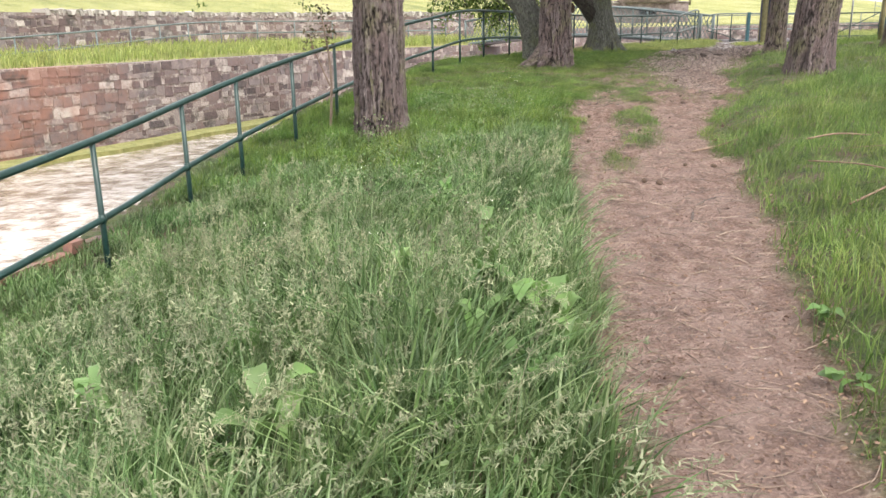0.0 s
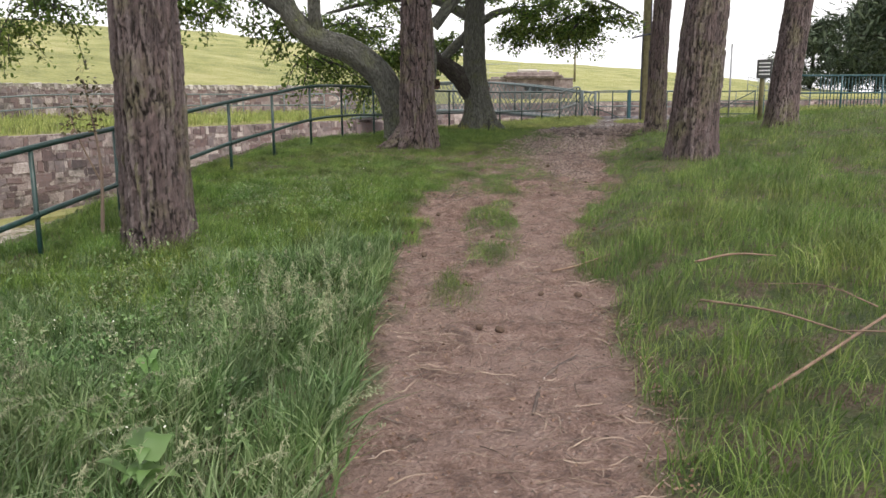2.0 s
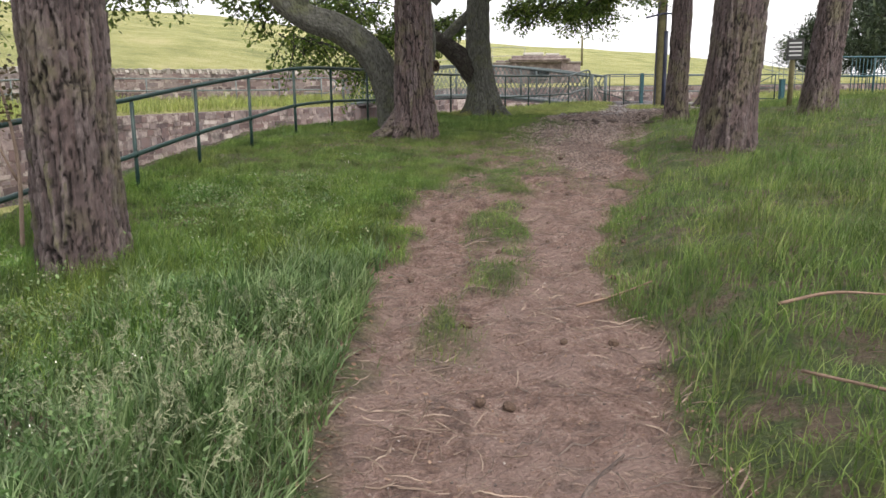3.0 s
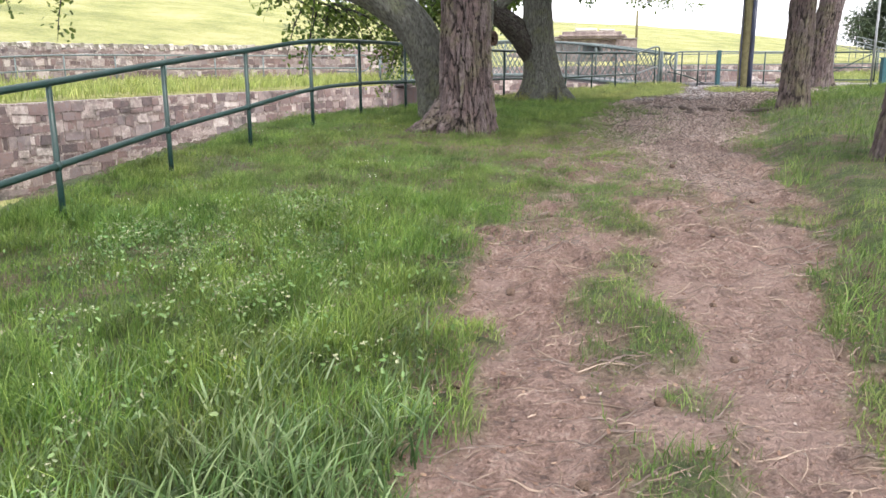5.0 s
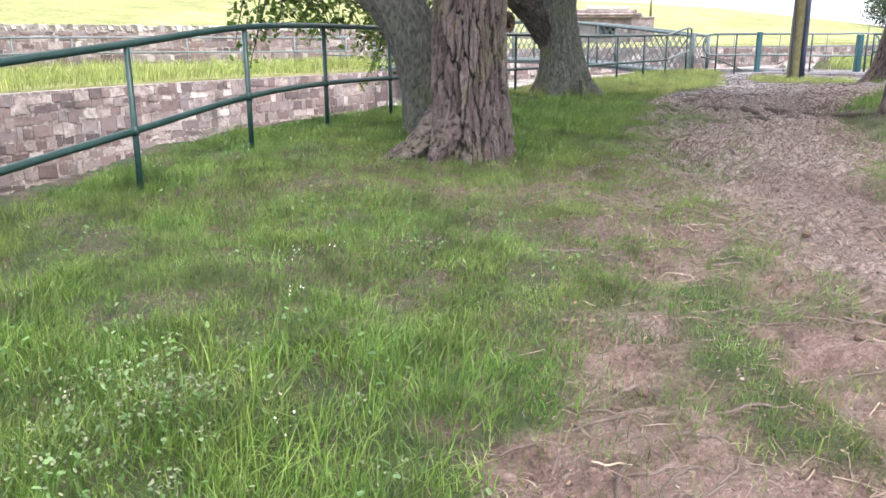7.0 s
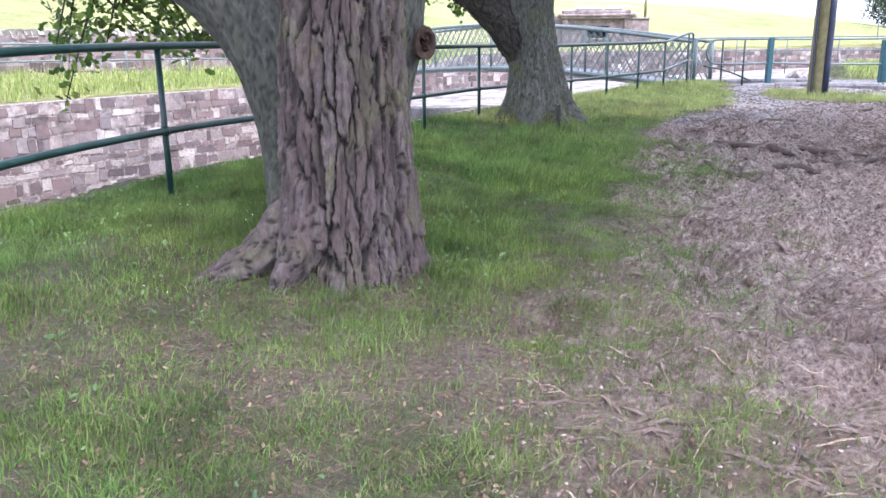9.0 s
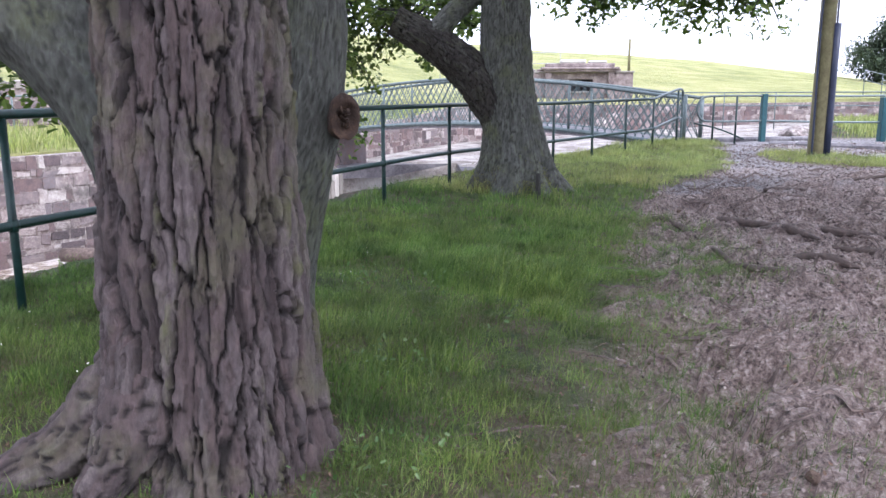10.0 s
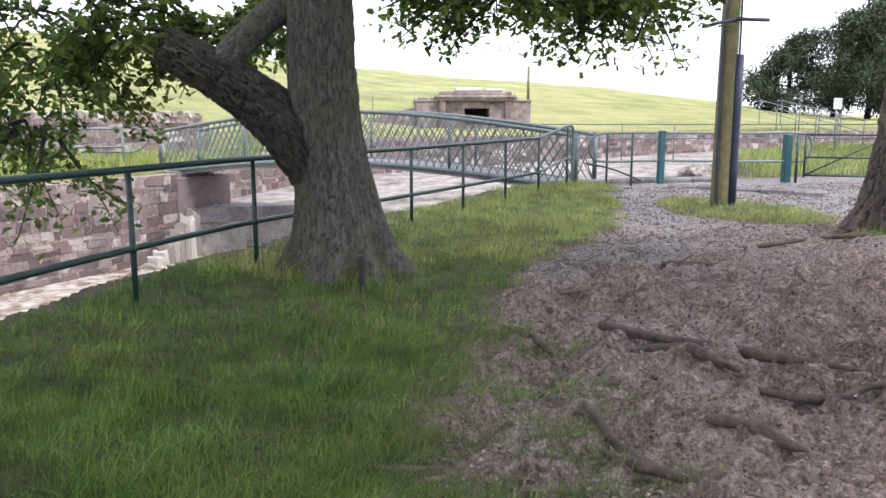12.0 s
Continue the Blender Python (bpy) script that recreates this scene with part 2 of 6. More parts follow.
LITTER = simple("leaf_litter", [(0.25, (0.07, 0.038, 0.028)), (0.5, (0.145, 0.085, 0.058)), (0.8, (0.27, 0.185, 0.13))], 7, 0.9, 0, 0.2, 0.002, "island")
CONE = simple("pine_cone_scale", [(0.3, (0.035, 0.02, 0.015)), (0.6, (0.1, 0.065, 0.045)), (0.8, (0.2, 0.14, 0.1))], 40, 0.9, 0, 0.3, 0.002)
ROOT = simple("root_bark", [(0.32, (0.045, 0.032, 0.027)), (0.5, (0.105, 0.076, 0.065)), (0.7, (0.2, 0.152, 0.13))], 16, 0.9, 0, 0.7, 0.01)
DARKBARK = bark_material("dark_oak_bark", (0.012, 0.01, 0.008), (0.035, 0.032, 0.026), (0.085, 0.08, 0.066), (0.07, 0.075, 0.03), 0.4, (0.055, 0.045, 0.035))
OLDROOT = simple("old_root_bark", [(0.32, (0.03, 0.021, 0.018)), (0.5, (0.075, 0.054, 0.046)), (0.7, (0.16, 0.12, 0.1))], 16, 0.9, 0, 0.8, 0.012)
KNOT = simple("knot_wood", [(0.3, (0.012, 0.008, 0.006)), (0.55, (0.05, 0.028, 0.018)), (0.8, (0.15, 0.085, 0.055))], 18, 0.9, 0, 0.6, 0.01)
SIGN = simple("dark_board", [(0.3, (0.03, 0.03, 0.03)), (0.7, (0.08, 0.08, 0.08))], 8, 0.6, 0, 0.2, 0.002)
WHITE = simple("white_sign", [(0.3, (0.6, 0.62, 0.6)), (0.7, (0.8, 0.8, 0.8))], 8, 0.6, 0, 0.1, 0.001)
PETAL = simple("petal", [(0.3, (0.6, 0.6, 0.5)), (0.7, (0.8, 0.8, 0.74))], 8, 0.8, 0, 0.1, 0.001)
WATER = water_material()
MOSS = simple("moss", [(0.3, (0.09, 0.1, 0.03)), (0.5, (0.2, 0.2, 0.07)), (0.75, (0.34, 0.31, 0.15))], 5, 0.95, 0, 0.7, 0.02)


# ---- mesh helpers ----
def mesh_np(name, verts, faces, mat, smooth=False):
    """A mesh from arrays; faces is a list of index arrays, each of one face size."""
    me = bpy.data.meshes.new(name)
    faces = [np.asarray(f, dtype=np.int32) for f in faces if len(f)]
    loops = np.concatenate([f.ravel() for f in faces])
    sizes = np.concatenate([np.full(len(f), f.shape[1], dtype=np.int32) for f in faces])
    me.vertices.add(len(verts)), me.loops.add(len(loops)), me.polygons.add(len(sizes))
    me.vertices.foreach_set("co", np.asarray(verts, dtype=np.float32).ravel())
    me.loops.foreach_set("vertex_index", loops)
    me.polygons.foreach_set("loop_start", np.concatenate([[0], np.cumsum(sizes)[:-1]]).astype(np.int32))
    me.update(calc_edges=True)
    me.validate()
    me.polygons.foreach_set("use_smooth", np.full(len(me.polygons), smooth, dtype=bool))
    me.materials.append(mat)
    return me


def set_attribute(me, name, values):
    me.attributes.new(name, "FLOAT", "POINT").data.foreach_set("value", np.asarray(values, dtype=np.float32))


def link(name, me, parent=None, m=None, label=""):
    ob = new(name, me)
    ob.parent = parent
    if m is not None:
        ob.matrix_basis = m
    if label:
        ob["label"] = label
    return ob


def part(name, bm, mat, parent, label="", smooth=False):
    me = bpy.data.meshes.new(name)
    bm.to_mesh(me)
    bm.free()
    me.materials.append(mat)
    if smooth:
        for p in me.polygons:
            p.use_smooth = True
    return link(name, me, parent, None, label)


def box(bm, size, m=Matrix(), bevel=0.0):
    g = bmesh.ops.create_cube(bm, size=1, matrix=m @ Matrix.Diagonal((*size, 1)))
    if bevel:
        es = list({e for v in g["verts"] for e in v.link_edges})
        bmesh.ops.bevel(bm, geom=es, offset=bevel, segments=1, affect="EDGES")
    return bm


def path_points(points, count):
    """Evenly spaced points on a smooth curve through the given ones."""
    p = np.asarray(points, dtype=float)
    if len(p) > 2:
        q = []
        ext = np.vstack([2 * p[0] - p[1], p, 2 * p[-1] - p[-2]])
        for i in range(1, len(ext) - 2):
            t = np.linspace(0, 1, 13)[:-1, None]
            a, b, c, d = ext[i - 1:i + 3]
            q.append(0.5 * (2 * b + (c - a) * t + (2 * a - 5 * b + 4 * c - d) * t ** 2 + (3 * b - a - 3 * c + d) * t ** 3))
        p = np.vstack(q + [p[-1:]])
    s = np.concatenate([[0], np.cumsum(np.linalg.norm(np.diff(p, axis=0), axis=1))])
    u = np.linspace(0, s[-1], count)
    return np.stack([np.interp(u, s, p[:, k]) for k in range(p.shape[1])], 1)


def ring_frames(p):
    t = np.gradient(p, axis=0)
    t /= np.linalg.norm(t, axis=1)[:, None]
    a = np.cross(np.cross(t[0], [0.31, 0.95, 0.1]), t[0])
    us = []
    for k in t:
        a = a - k * (a @ k)
        a /= np.linalg.norm(a)
        us.append(a)
    us = np.array(us)
    return t, us, np.cross(t, us)


def tube_arrays(points, radii, sides=8, count=None, base=0):
    """Verts and faces of a closed tube along a smooth curve; radii are spread evenly along it."""
    count = count or len(points)
    p = path_points(points, count)
    r = np.interp(np.linspace(0, 1, count), np.linspace(0, 1, len(radii)), radii)
    _, u, v = ring_frames(p)
    a = np.linspace(0, 2 * np.pi, sides, endpoint=False)
    co = p[:, None] + r[:, None, None] * (np.cos(a)[None, :, None] * u[:, None] + np.sin(a)[None, :, None] * v[:, None])
    i = np.arange(count - 1)[:, None] * sides
    j = np.arange(sides)[None]
    k = (j + 1) % sides
    quads = np.stack([i + j, i + k, i + sides + k, i + sides + j], -1).reshape(-1, 4)
    verts = np.vstack([co.reshape(-1, 3), p[:1], p[-1:]])
    n = count * sides
    jj = np.arange(sides)
    tris = np.vstack([np.stack([np.full(sides, n), (jj + 1) % sides, jj], 1), np.stack([np.full(sides, n + 1), n - sides + jj, n - sides + (jj + 1) % sides], 1)])
    return verts, quads + base, tris + base


def tube(name, points, radii, mat, parent=None, sides=8, count=None, label=""):
    v, q, t = tube_arrays(points, radii, sides, count)
    return link(name, mesh_np(name, v, [q, t], mat, True), parent, None, label)


def tubes(name, many, mat, parent=None, sides=5, label=""):
    """Many thin tubes joined into one mesh; many holds (points, radii, count)."""
    vs, qs, ts, base = [], [], [], 0
    for points, radii, count in many:
        v, q, t = tube_arrays(points, radii, sides, count, base)
        vs.append(v), qs.append(q), ts.append(t)
        base += len(v)
    return link(name, mesh_np(name, np.vstack(vs), [np.vstack(qs), np.vstack(ts)], mat, True), parent, None, label)


def value_noise(x, y, seed=0):
    """Smooth noise from 0 to 1 on arrays."""
    x, y = np.asarray(x, dtype=float), np.asarray(y, dtype=float)
    i, j = np.floor(x).astype(np.int64), np.floor(y).astype(np.int64)
    fx, fy = x - i, y - j
    fx, fy = fx * fx * (3 - 2 * fx), fy * fy * (3 - 2 * fy)

    def h(a, b):
        k = (a * 374761393 + b * 668265263 + seed * 974711) & 0x7FFFFFFF
        k = ((k ^ (k >> 13)) * 1274126177) & 0x7FFFFFFF
        return ((k ^ (k >> 16)) & 0xFFFF) / 65535.0
    return (h(i, j) * (1 - fx) + h(i + 1, j) * fx) * (1 - fy) + (h(i, j + 1) * (1 - fx) + h(i + 1, j + 1) * fx) * fy


def fractal(x, y, seed=0, octaves=4):
    s, a, f = 0, 0.5, 1.0
    for k in range(octaves):
        s = s + a * value_noise(x * f, y * f, seed + k)
        a, f = a * 0.5, f * 2.03
    return s / (1 - 0.5 ** octaves)


def smooth_step(a, b, x):
    t = np.clip((x - a) / (b - a), 0, 1)
    return t * t * (3 - 2 * t)


def to_line(x, y, line):
    """Distance to a polyline, positive on its left side."""
    best = np.full(np.shape(x), 1e9)
    sign = np.ones(np.shape(x))
    line = np.asarray(line, dtype=float)
    for k in range(len(line) - 1):
        a, b = line[k, :2], line[k + 1, :2]
        d = b - a
        raw = ((x - a[0]) * d[0] + (y - a[1]) * d[1]) / (d @ d)
        t = np.clip(raw, 0 if k else -1e3, 1 if k < len(line) - 2 else 1e3)
        dx, dy = x - a[0] - t * d[0], y - a[1] - t * d[1]
        r = np.hypot(dx, dy)
        s = np.where(d[0] * dy - d[1] * dx > 0, 1.0, -1.0)
        near = r < best - 1e-9
        best, sign = np.where(near, r, best), np.where(near, s, sign)
    return best * sign


# ---- the plan ----
# near railing: x, y and the height of its top rail
NEAR_RAIL = np.array([(-3.3, 3.2, 0.42), (-2.67, 6.43, 0.68), (-2.43, 8.1, 0.83), (-2.1, 9.1, 0.99), (-1.68, 10.44, 1.16), (-1.3, 12.05, 1.29), (-0.85, 13.75, 1.43),
                      (-0.38, 15.43, 1.58), (0.21, 16.91, 1.72), (0.85, 18.52, 1.87), (1.51, 20.13, 1.91), (2.3, 21.6, 1.9), (3.1, 23.1, 1.87),
                      (3.88, 24.64, 1.85), (4.85, 26.15, 1.85), (5.9, 27.4, 1.84), (6.97, 28.69, 1.83), (8.0, 29.8, 1.84), (9.05, 30.95, 1.85), (10.05, 32.05, 1.86), (11.06, 33.16, 2.04)])
NEAR_EDGE = np.array([(-6.5, -30), (-5.2, -8), (-4.0, 3.0), (-3.35, 6.4), (-2.45, 10.2), (-1.2, 14.9), (0.15, 18.6), (1.8, 22.0), (4.2, 26.4), (7.5, 30.4), (10.4, 33.6), (12.0, 34.6), (16.5, 35.2), (18.5, 39), (21.5, 44), (30, 50), (60, 60)])
FAR_EDGE = np.array([(-22, -30), (-17, 5), (-13.2, 15), (-10.4, 20.2), (-7.4, 25.9), (-3.6, 33.0), (2.6, 40.8), (4.0, 43.5), (8.0, 48.5), (15, 51.5), (24, 54), (60, 62)])
BACK_WALL = np.array([(-26, -5), (-19.5, 14), (-15, 26), (-12, 34), (-8.5, 40.5), (-3, 44), (3, 47.5), (7, 52), (14, 56.5), (26, 58)])
WEIR = np.array([(2.6, 41.2), (7.0, 41.3), (6.0, 29.0)])
PATH_L = np.array([(-3, .35), (2, .62), (3, .76), (4, .97), (6, 1.17), (8, 1.45), (10.7, 1.95), (12.5, 2.35), (13.4, 2.69), (15.2, 3.2), (17.3, 3.75), (19.3, 4.85), (21, 5.6), (23, 6.1), (25.7, 7.7), (28.4, 9.9), (30.5, 11.0), (34, 12.3), (60, 12.3)])
PATH_R = np.array([(-3, 1.2), (2, 1.45), (3, 1.72), (3.8, 2.0), (5.4, 2.56), (7.2, 3.0), (8, 3.2), (9.6, 3.5), (10.3, 3.8), (12.3, 4.7), (13.4, 5.2), (15.3, 5.95), (17, 6.6), (21, 8.5), (23.2, 10.0), (25, 14), (26, 20), (60, 20)])
GROUND_Y = np.array([-30, 0, 5, 8, 10, 12, 13, 16, 20, 24, 28, 33, 60])
GROUND_Z = np.array([0, -.02, -.03, .08, .17, .23, .29, .46, .58, .62, .68, .78, .9])
RAIL_Y = np.array([-30, 3, 6.43, 8.1, 10.4, 12, 13.75, 15.4, 17, 18.5, 20, 23, 26, 33, 60])
RAIL_Z = np.array([-.8, -.72, -.44, -.29, .04, .16, .31, .46, .58, .7, .74, .7, .7, .8, .9])


def bank(x, y):
    """Height of the near bank: the path's profile, falling or rising to the railing and rising to the other side."""
    xl, xr = np.interp(y, PATH_L[:, 0], PATH_L[:, 1]), np.interp(np.minimum(y, 21), PATH_R[:, 0], PATH_R[:, 1])
    xe = np.interp(y, NEAR_RAIL[:, 1], NEAR_RAIL[:, 0])
    z = np.interp(y, GROUND_Y, GROUND_Z)
    t = np.clip((xl - x) / np.maximum(xl - xe, 0.5), 0, 1.4)
    z = z + (np.interp(y, RAIL_Y, RAIL_Z) - z) * t * t * (3 - 2 * np.minimum(t, 1)) / np.maximum(1, t * t)
    rise = np.clip(x - xr, 0, 6) * 0.085 * smooth_step(30, 22, y) + 0.12 * smooth_step(0.0, 0.6, x - xr) * smooth_step(23, 20, y)
    mound = 0.1 * np.exp(-((x - 2.93) ** 2 + (y - 18.2) ** 2) / 0.6)
    return z + rise + mound


def crest(az):
    return np.interp(az, [-95, -60, -30, -10, 7.5, 21.5, 29.5, 35, 39], [0.09, 0.088, 0.085, 0.081, 0.053, 0.037, 0.023, 0.008, 0.0])


def dirt_mask(x, y):
    xl, xr = np.interp(y, PATH_L[:, 0], PATH_L[:, 1]), np.interp(y, PATH_R[:, 0], PATH_R[:, 1])
    w = (fractal(x * 2.3, y * 2.3, 5) - 0.5) * np.interp(y, [0, 8, 14, 20, 30], [0.35, 0.5, 0.9, 1.2, 0.7])
    d = np.minimum(x - xl, xr - x) + w
    soft = np.interp(y, [13, 17, 21, 26], [0.0, 0.4, 0.45, 0.15])
    m = smooth_step(-0.07 - 0.4 * soft, 0.14 + soft, d)
    strip = 2.35 + 0.27 * (y - 8.9) + 0.12 * np.sin(y * 2.1)
    tuft = smooth_step(0.32, 0.06, np.abs(x - strip)) * smooth_step(0.36, 0.54, fractal(x * 2.6, y * 2.0, 9)) * smooth_step(7.6, 8.6, y) * smooth_step(16, 14, y)
    tuft = tuft + smooth_step(0.47, 0.64, fractal(x * 2.4, y * 2.4, 31)) * smooth_step(12.5, 14, y) * smooth_step(20.5, 18.5, y) * smooth_step(5.2, 4.2, x) * 0.7
    tuft = np.maximum(tuft, smooth_step(1.3, 0.7, np.hypot((x - 3.0) / 0.19, (y - 11.0) / 0.5) + w))
    island = smooth_step(1.15, 0.85, np.hypot((x - 12.4) / 1.05, (y - 29.1) / 1.9) + w * 0.2)
    island = np.maximum(island, smooth_step(1.1, 0.8, np.hypot((x - 13.3) / 1.5, (y - 26.0) / 0.8) + w * 0.2))
    bare = 0.28 * smooth_step(1.0, 0.35, np.hypot((x - 3.0) / 1.0, (y - 17.2) / 1.0) + w * 0.4)
    m = m * smooth_step(34.7, 34.1, y)
    return np.clip(np.maximum(m * (1 - np.clip(tuft, 0, 1)) * (1 - island), bare), 0, 1)


def bed_floor(x, y):
    up = (x - 3) * 0.65 + (y - 41) * 0.76
    return np.where((to_line(x, y, WEIR) > 0) & (y > 27), np.clip(-0.36 + 0.03 * np.clip(up, 0, 30), -0.36, 0.55), -1.75)


def land(x, y, full=False):
    x, y = np.asarray(x, dtype=float), np.asarray(y, dtype=float)
    dn, df, dbk = to_line(x, y, NEAR_EDGE), to_line(x, y, FAR_EDGE), to_line(x, y, BACK_WALL)
    z = bank(x, y)
    dirt = dirt_mask(x, y)
    relief = (fractal(x * 5, y * 5, 3) - 0.5)
    rough = np.interp(y, [0, 5, 9, 14, 19, 26, 32], [0.02, 0.045, 0.075, 0.13, 0.19, 0.15, 0.05])
    fine_relief = fractal(x * 3.2 + y, y * 11, 4, 4) - 0.5
    z = z + (relief + 1.1 * fine_relief + 0.7 * (fractal(x * 7 + 2 * y, y * 19, 6, 3) - 0.5)) * rough * dirt + (fractal(x * 1.3, y * 1.3, 8) - 0.5) * 0.12 * (1 - dirt) + 0.04 * (1 - dirt)
    z = z + (fractal(x * 5.5, y * 8.5, 44, 2) - 0.5) * 0.085 * dirt * smooth_step(12, 16, y) * smooth_step(30, 26, y)
    ledge = smooth_step(0.47, 0.53, fractal(x * 0.8 + 3, y * 1.7, 18, 3)) + smooth_step(0.5, 0.55, fractal(x * 1.3, y * 2.6 + 7, 19, 3))
    z = z + (ledge - 1) * 0.075 * dirt * smooth_step(15, 19, y) * smooth_step(28, 25, y)
    field = smooth_step(8, 22, x - np.interp(y, PATH_R[:, 0], PATH_R[:, 1]) + 0 * y)
    z = z + field * 0.15
    inside = (dn > 0.2) & (df < 0.38)
    floor = bed_floor(x, y)
    z = np.where(inside, floor, z)
    far = df >= 0.38
    terrace = np.interp(y, [-10, 18, 30, 40, 60], [0.5, 0.62, 0.72, 0.74, 0.9])
    terrace = terrace + np.clip(df, 0, 9) * 0.035 + 0.65 * smooth_step(3.5, 8.5, x) + (fractal(x * 0.9, y * 0.9, 12) - 0.5) * 0.15
    z = np.where(far, terrace, z)
    d = np.hypot(x - 5, y - 15)
    az = np.degrees(np.arctan2(x - 5, y - 15))
    az = np.where(az < -150, az + 360, az)
    top = 2.0 + 112 * crest(az)
    foot = np.maximum(dbk, 0) if full is None else dbk
    run = np.interp(az, [-60, -10, 10, 40], [75, 72, 66, 55])
    rise = np.clip((foot - 0.4) / run, 0, 1)
    hill = 1.7 + (top - 1.7) * (1 - (1 - rise) ** 1.5) + (fractal(x * 0.15, y * 0.15, 21) - 0.5) * 1.0 * rise
    z = np.where((foot > 0.4) & (az < 39) & (az > -110), np.maximum(hill, 1.2 if full else hill), z)
    if not full:
        return z
    hillm = (foot > 0.4) & (az < 39) & (az > -110)
    meadow = np.where(far | hillm | (d > 34), 1.0, 0.0)
    mud = smooth_step(13.5, 18.5, y + (fractal(x * 1.2, y * 1.2, 15) - 0.5) * 6) * dirt
    gravel = smooth_step(24.5, 28.5, y + (fractal(x * 1.5, y * 1.5, 14) - 0.5) * 7) * dirt
    return z, mud * ~inside * ~far * (d < 40), dirt * ~inside * ~far * (d < 40), gravel * ~inside * ~far * (d < 40), meadow, inside * 1.0


def graded(inner_a, inner_b, step, out_a, out_b, growth=1.16):
    mid = list(np.arange(inner_a, inner_b, step))
    lo, s = [], step
    while (lo[-1] if lo else mid[0]) > out_a:
        s *= growth
        lo.append((lo[-1] if lo else mid[0]) - s)
    hi, s = [], step
    while (hi[-1] if hi else mid[-1]) < out_b:
        s *= growth
        hi.append((hi[-1] if hi else mid[-1]) + s)
    return np.array(lo[::-1] + mid + hi)


def build_ground():
    gx = np.concatenate([graded(-15, -4.2, 0.3, -1500, -4.6, 1.14), graded(-4, 11, 0.056, -4.0, 1500, 1.1)])
    gx = np.unique(np.round(gx, 4))
    gy = np.unique(np.round(np.concatenate([graded(1.6, 27, 0.052, -900, 27, 1.13), graded(27.1, 58, 0.2, 27.05, 1800, 1.12)]), 4))
    X, Y = np.meshgrid(gx, gy)
    z, mud, dirt, gravel, meadow, inside = land(X, Y, True)
    w, h = len(gx), len(gy)
    i = (np.arange(h - 1)[:, None] * w + np.arange(w - 1)[None]).ravel()
    me = mesh_np("ground", np.stack([X.ravel(), Y.ravel(), z.ravel()], 1), [np.stack([i, i + 1, i + w + 1, i + w], 1)], GROUND, True)
    # patch round the thick pine: organic soil plus crown shade put into the colour
    humus_shade = 0.45 * smooth_step(1.2, 0.6, np.hypot((X - 2.5) / 2.6, (Y - 16.7) / 2.3) + (fractal(X * 1.8, Y * 1.8, 35) - 0.5) * 0.9)
    for k, v in (("humus_shade", humus_shade), ("mud", mud), ("dirt", dirt), ("gravel", gravel), ("meadow", meadow), ("bed", inside)):
        set_attribute(me, k, v.ravel())
    return tagged(link("ground", me), "grassy bank with a trodden reddish earth path", "ground", kind="structure")


build_ground()


# ---- water in the channel ----
def build_water():
    xs, ys = np.meshgrid(np.arange(-20, 8.01, 0.4), np.arange(-30, 42.01, 0.4))
    z = np.full(xs.shape, -1.62) + (fractal(xs * 1.4, ys * 1.4, 40) - 0.5) * 0.02
    w, h = xs.shape[1], xs.shape[0]
    i = (np.arange(h - 1)[:, None] * w + np.arange(w - 1)[None]).ravel()
    cx, cy = xs[:-1, :-1].ravel() + 0.2, ys[:-1, :-1].ravel() + 0.2
    keep = (to_line(cx, cy, NEAR_EDGE) > -0.35) & (to_line(cx, cy, FAR_EDGE) < 0.35)
    i = i[keep]
    me = mesh_np("water", np.stack([xs.ravel(), ys.ravel(), z.ravel()], 1), [np.stack([i, i + 1, i + w + 1, i + w], 1)], WATER, True)
    tagged(link("water", me), "shallow pale brown water over a stone channel bed", "water", kind="structure")


build_water()


# ---- stone walls ----
def wall_strip(name, line, top, bottom, thick, mat, parent=None):
    """A wall body along a polyline: thick metres behind its face (to the left of the line)."""
    p = np.asarray(line, dtype=float)
    d = np.gradient(p[:, :2], axis=0)
    d /= np.linalg.norm(d, axis=1)[:, None]
    nrm = np.stack([-d[:, 1], d[:, 0]], 1)
    n = len(p)
    tops = np.array([top(*q) for q in p[:, :2]]) if callable(top) else np.full(n, top)
    bots = np.array([bottom(*q) for q in p[:, :2]]) if callable(bottom) else np.full(n, bottom)
    f, b = p[:, :2], p[:, :2] + nrm * thick
    v = np.vstack([np.column_stack([f, bots]), np.column_stack([f, tops]), np.column_stack([b, tops]), np.column_stack([b, bots])])
    i = np.arange(n - 1)
    q = np.vstack([np.stack([i + a * n, i + 1 + a * n, i + 1 + c * n, i + c * n], 1) for a, c in ((0, 1), (1, 2), (2, 3), (3, 0))])
    q = np.vstack([q, [[0, n, 2 * n, 3 * n]], [[n - 1, 4 * n - 1, 3 * n - 1, 2 * n - 1]]])
    return link(name, mesh_np(name, v, [q], mat), parent)


def stone_meshes(mat, count=8, seed=4, plain=False):
    """Rough-cut blocks of unit size, about 30 triangles each."""
    rnd = random.Random(seed)
    out = []
    for _ in range(count):
        bm = box(bmesh.new(), (1, 1, 1))
        if not plain:
            bmesh.ops.bevel(bm, geom=bm.edges[:], offset=0.07, segments=1, affect="EDGES")
        for v in bm.verts:
            v.co += Vector([rnd.uniform(-0.1, 0.1) for _ in range(3)])
        me = bpy.data.meshes.new("stone")
        bm.to_mesh(me)
        bm.free()
        me.materials.append(mat)
        out.append(me)
    return out


STONE_MESHES, REST_MESHES = stone_meshes(STONE), stone_meshes(STONES, plain=True)


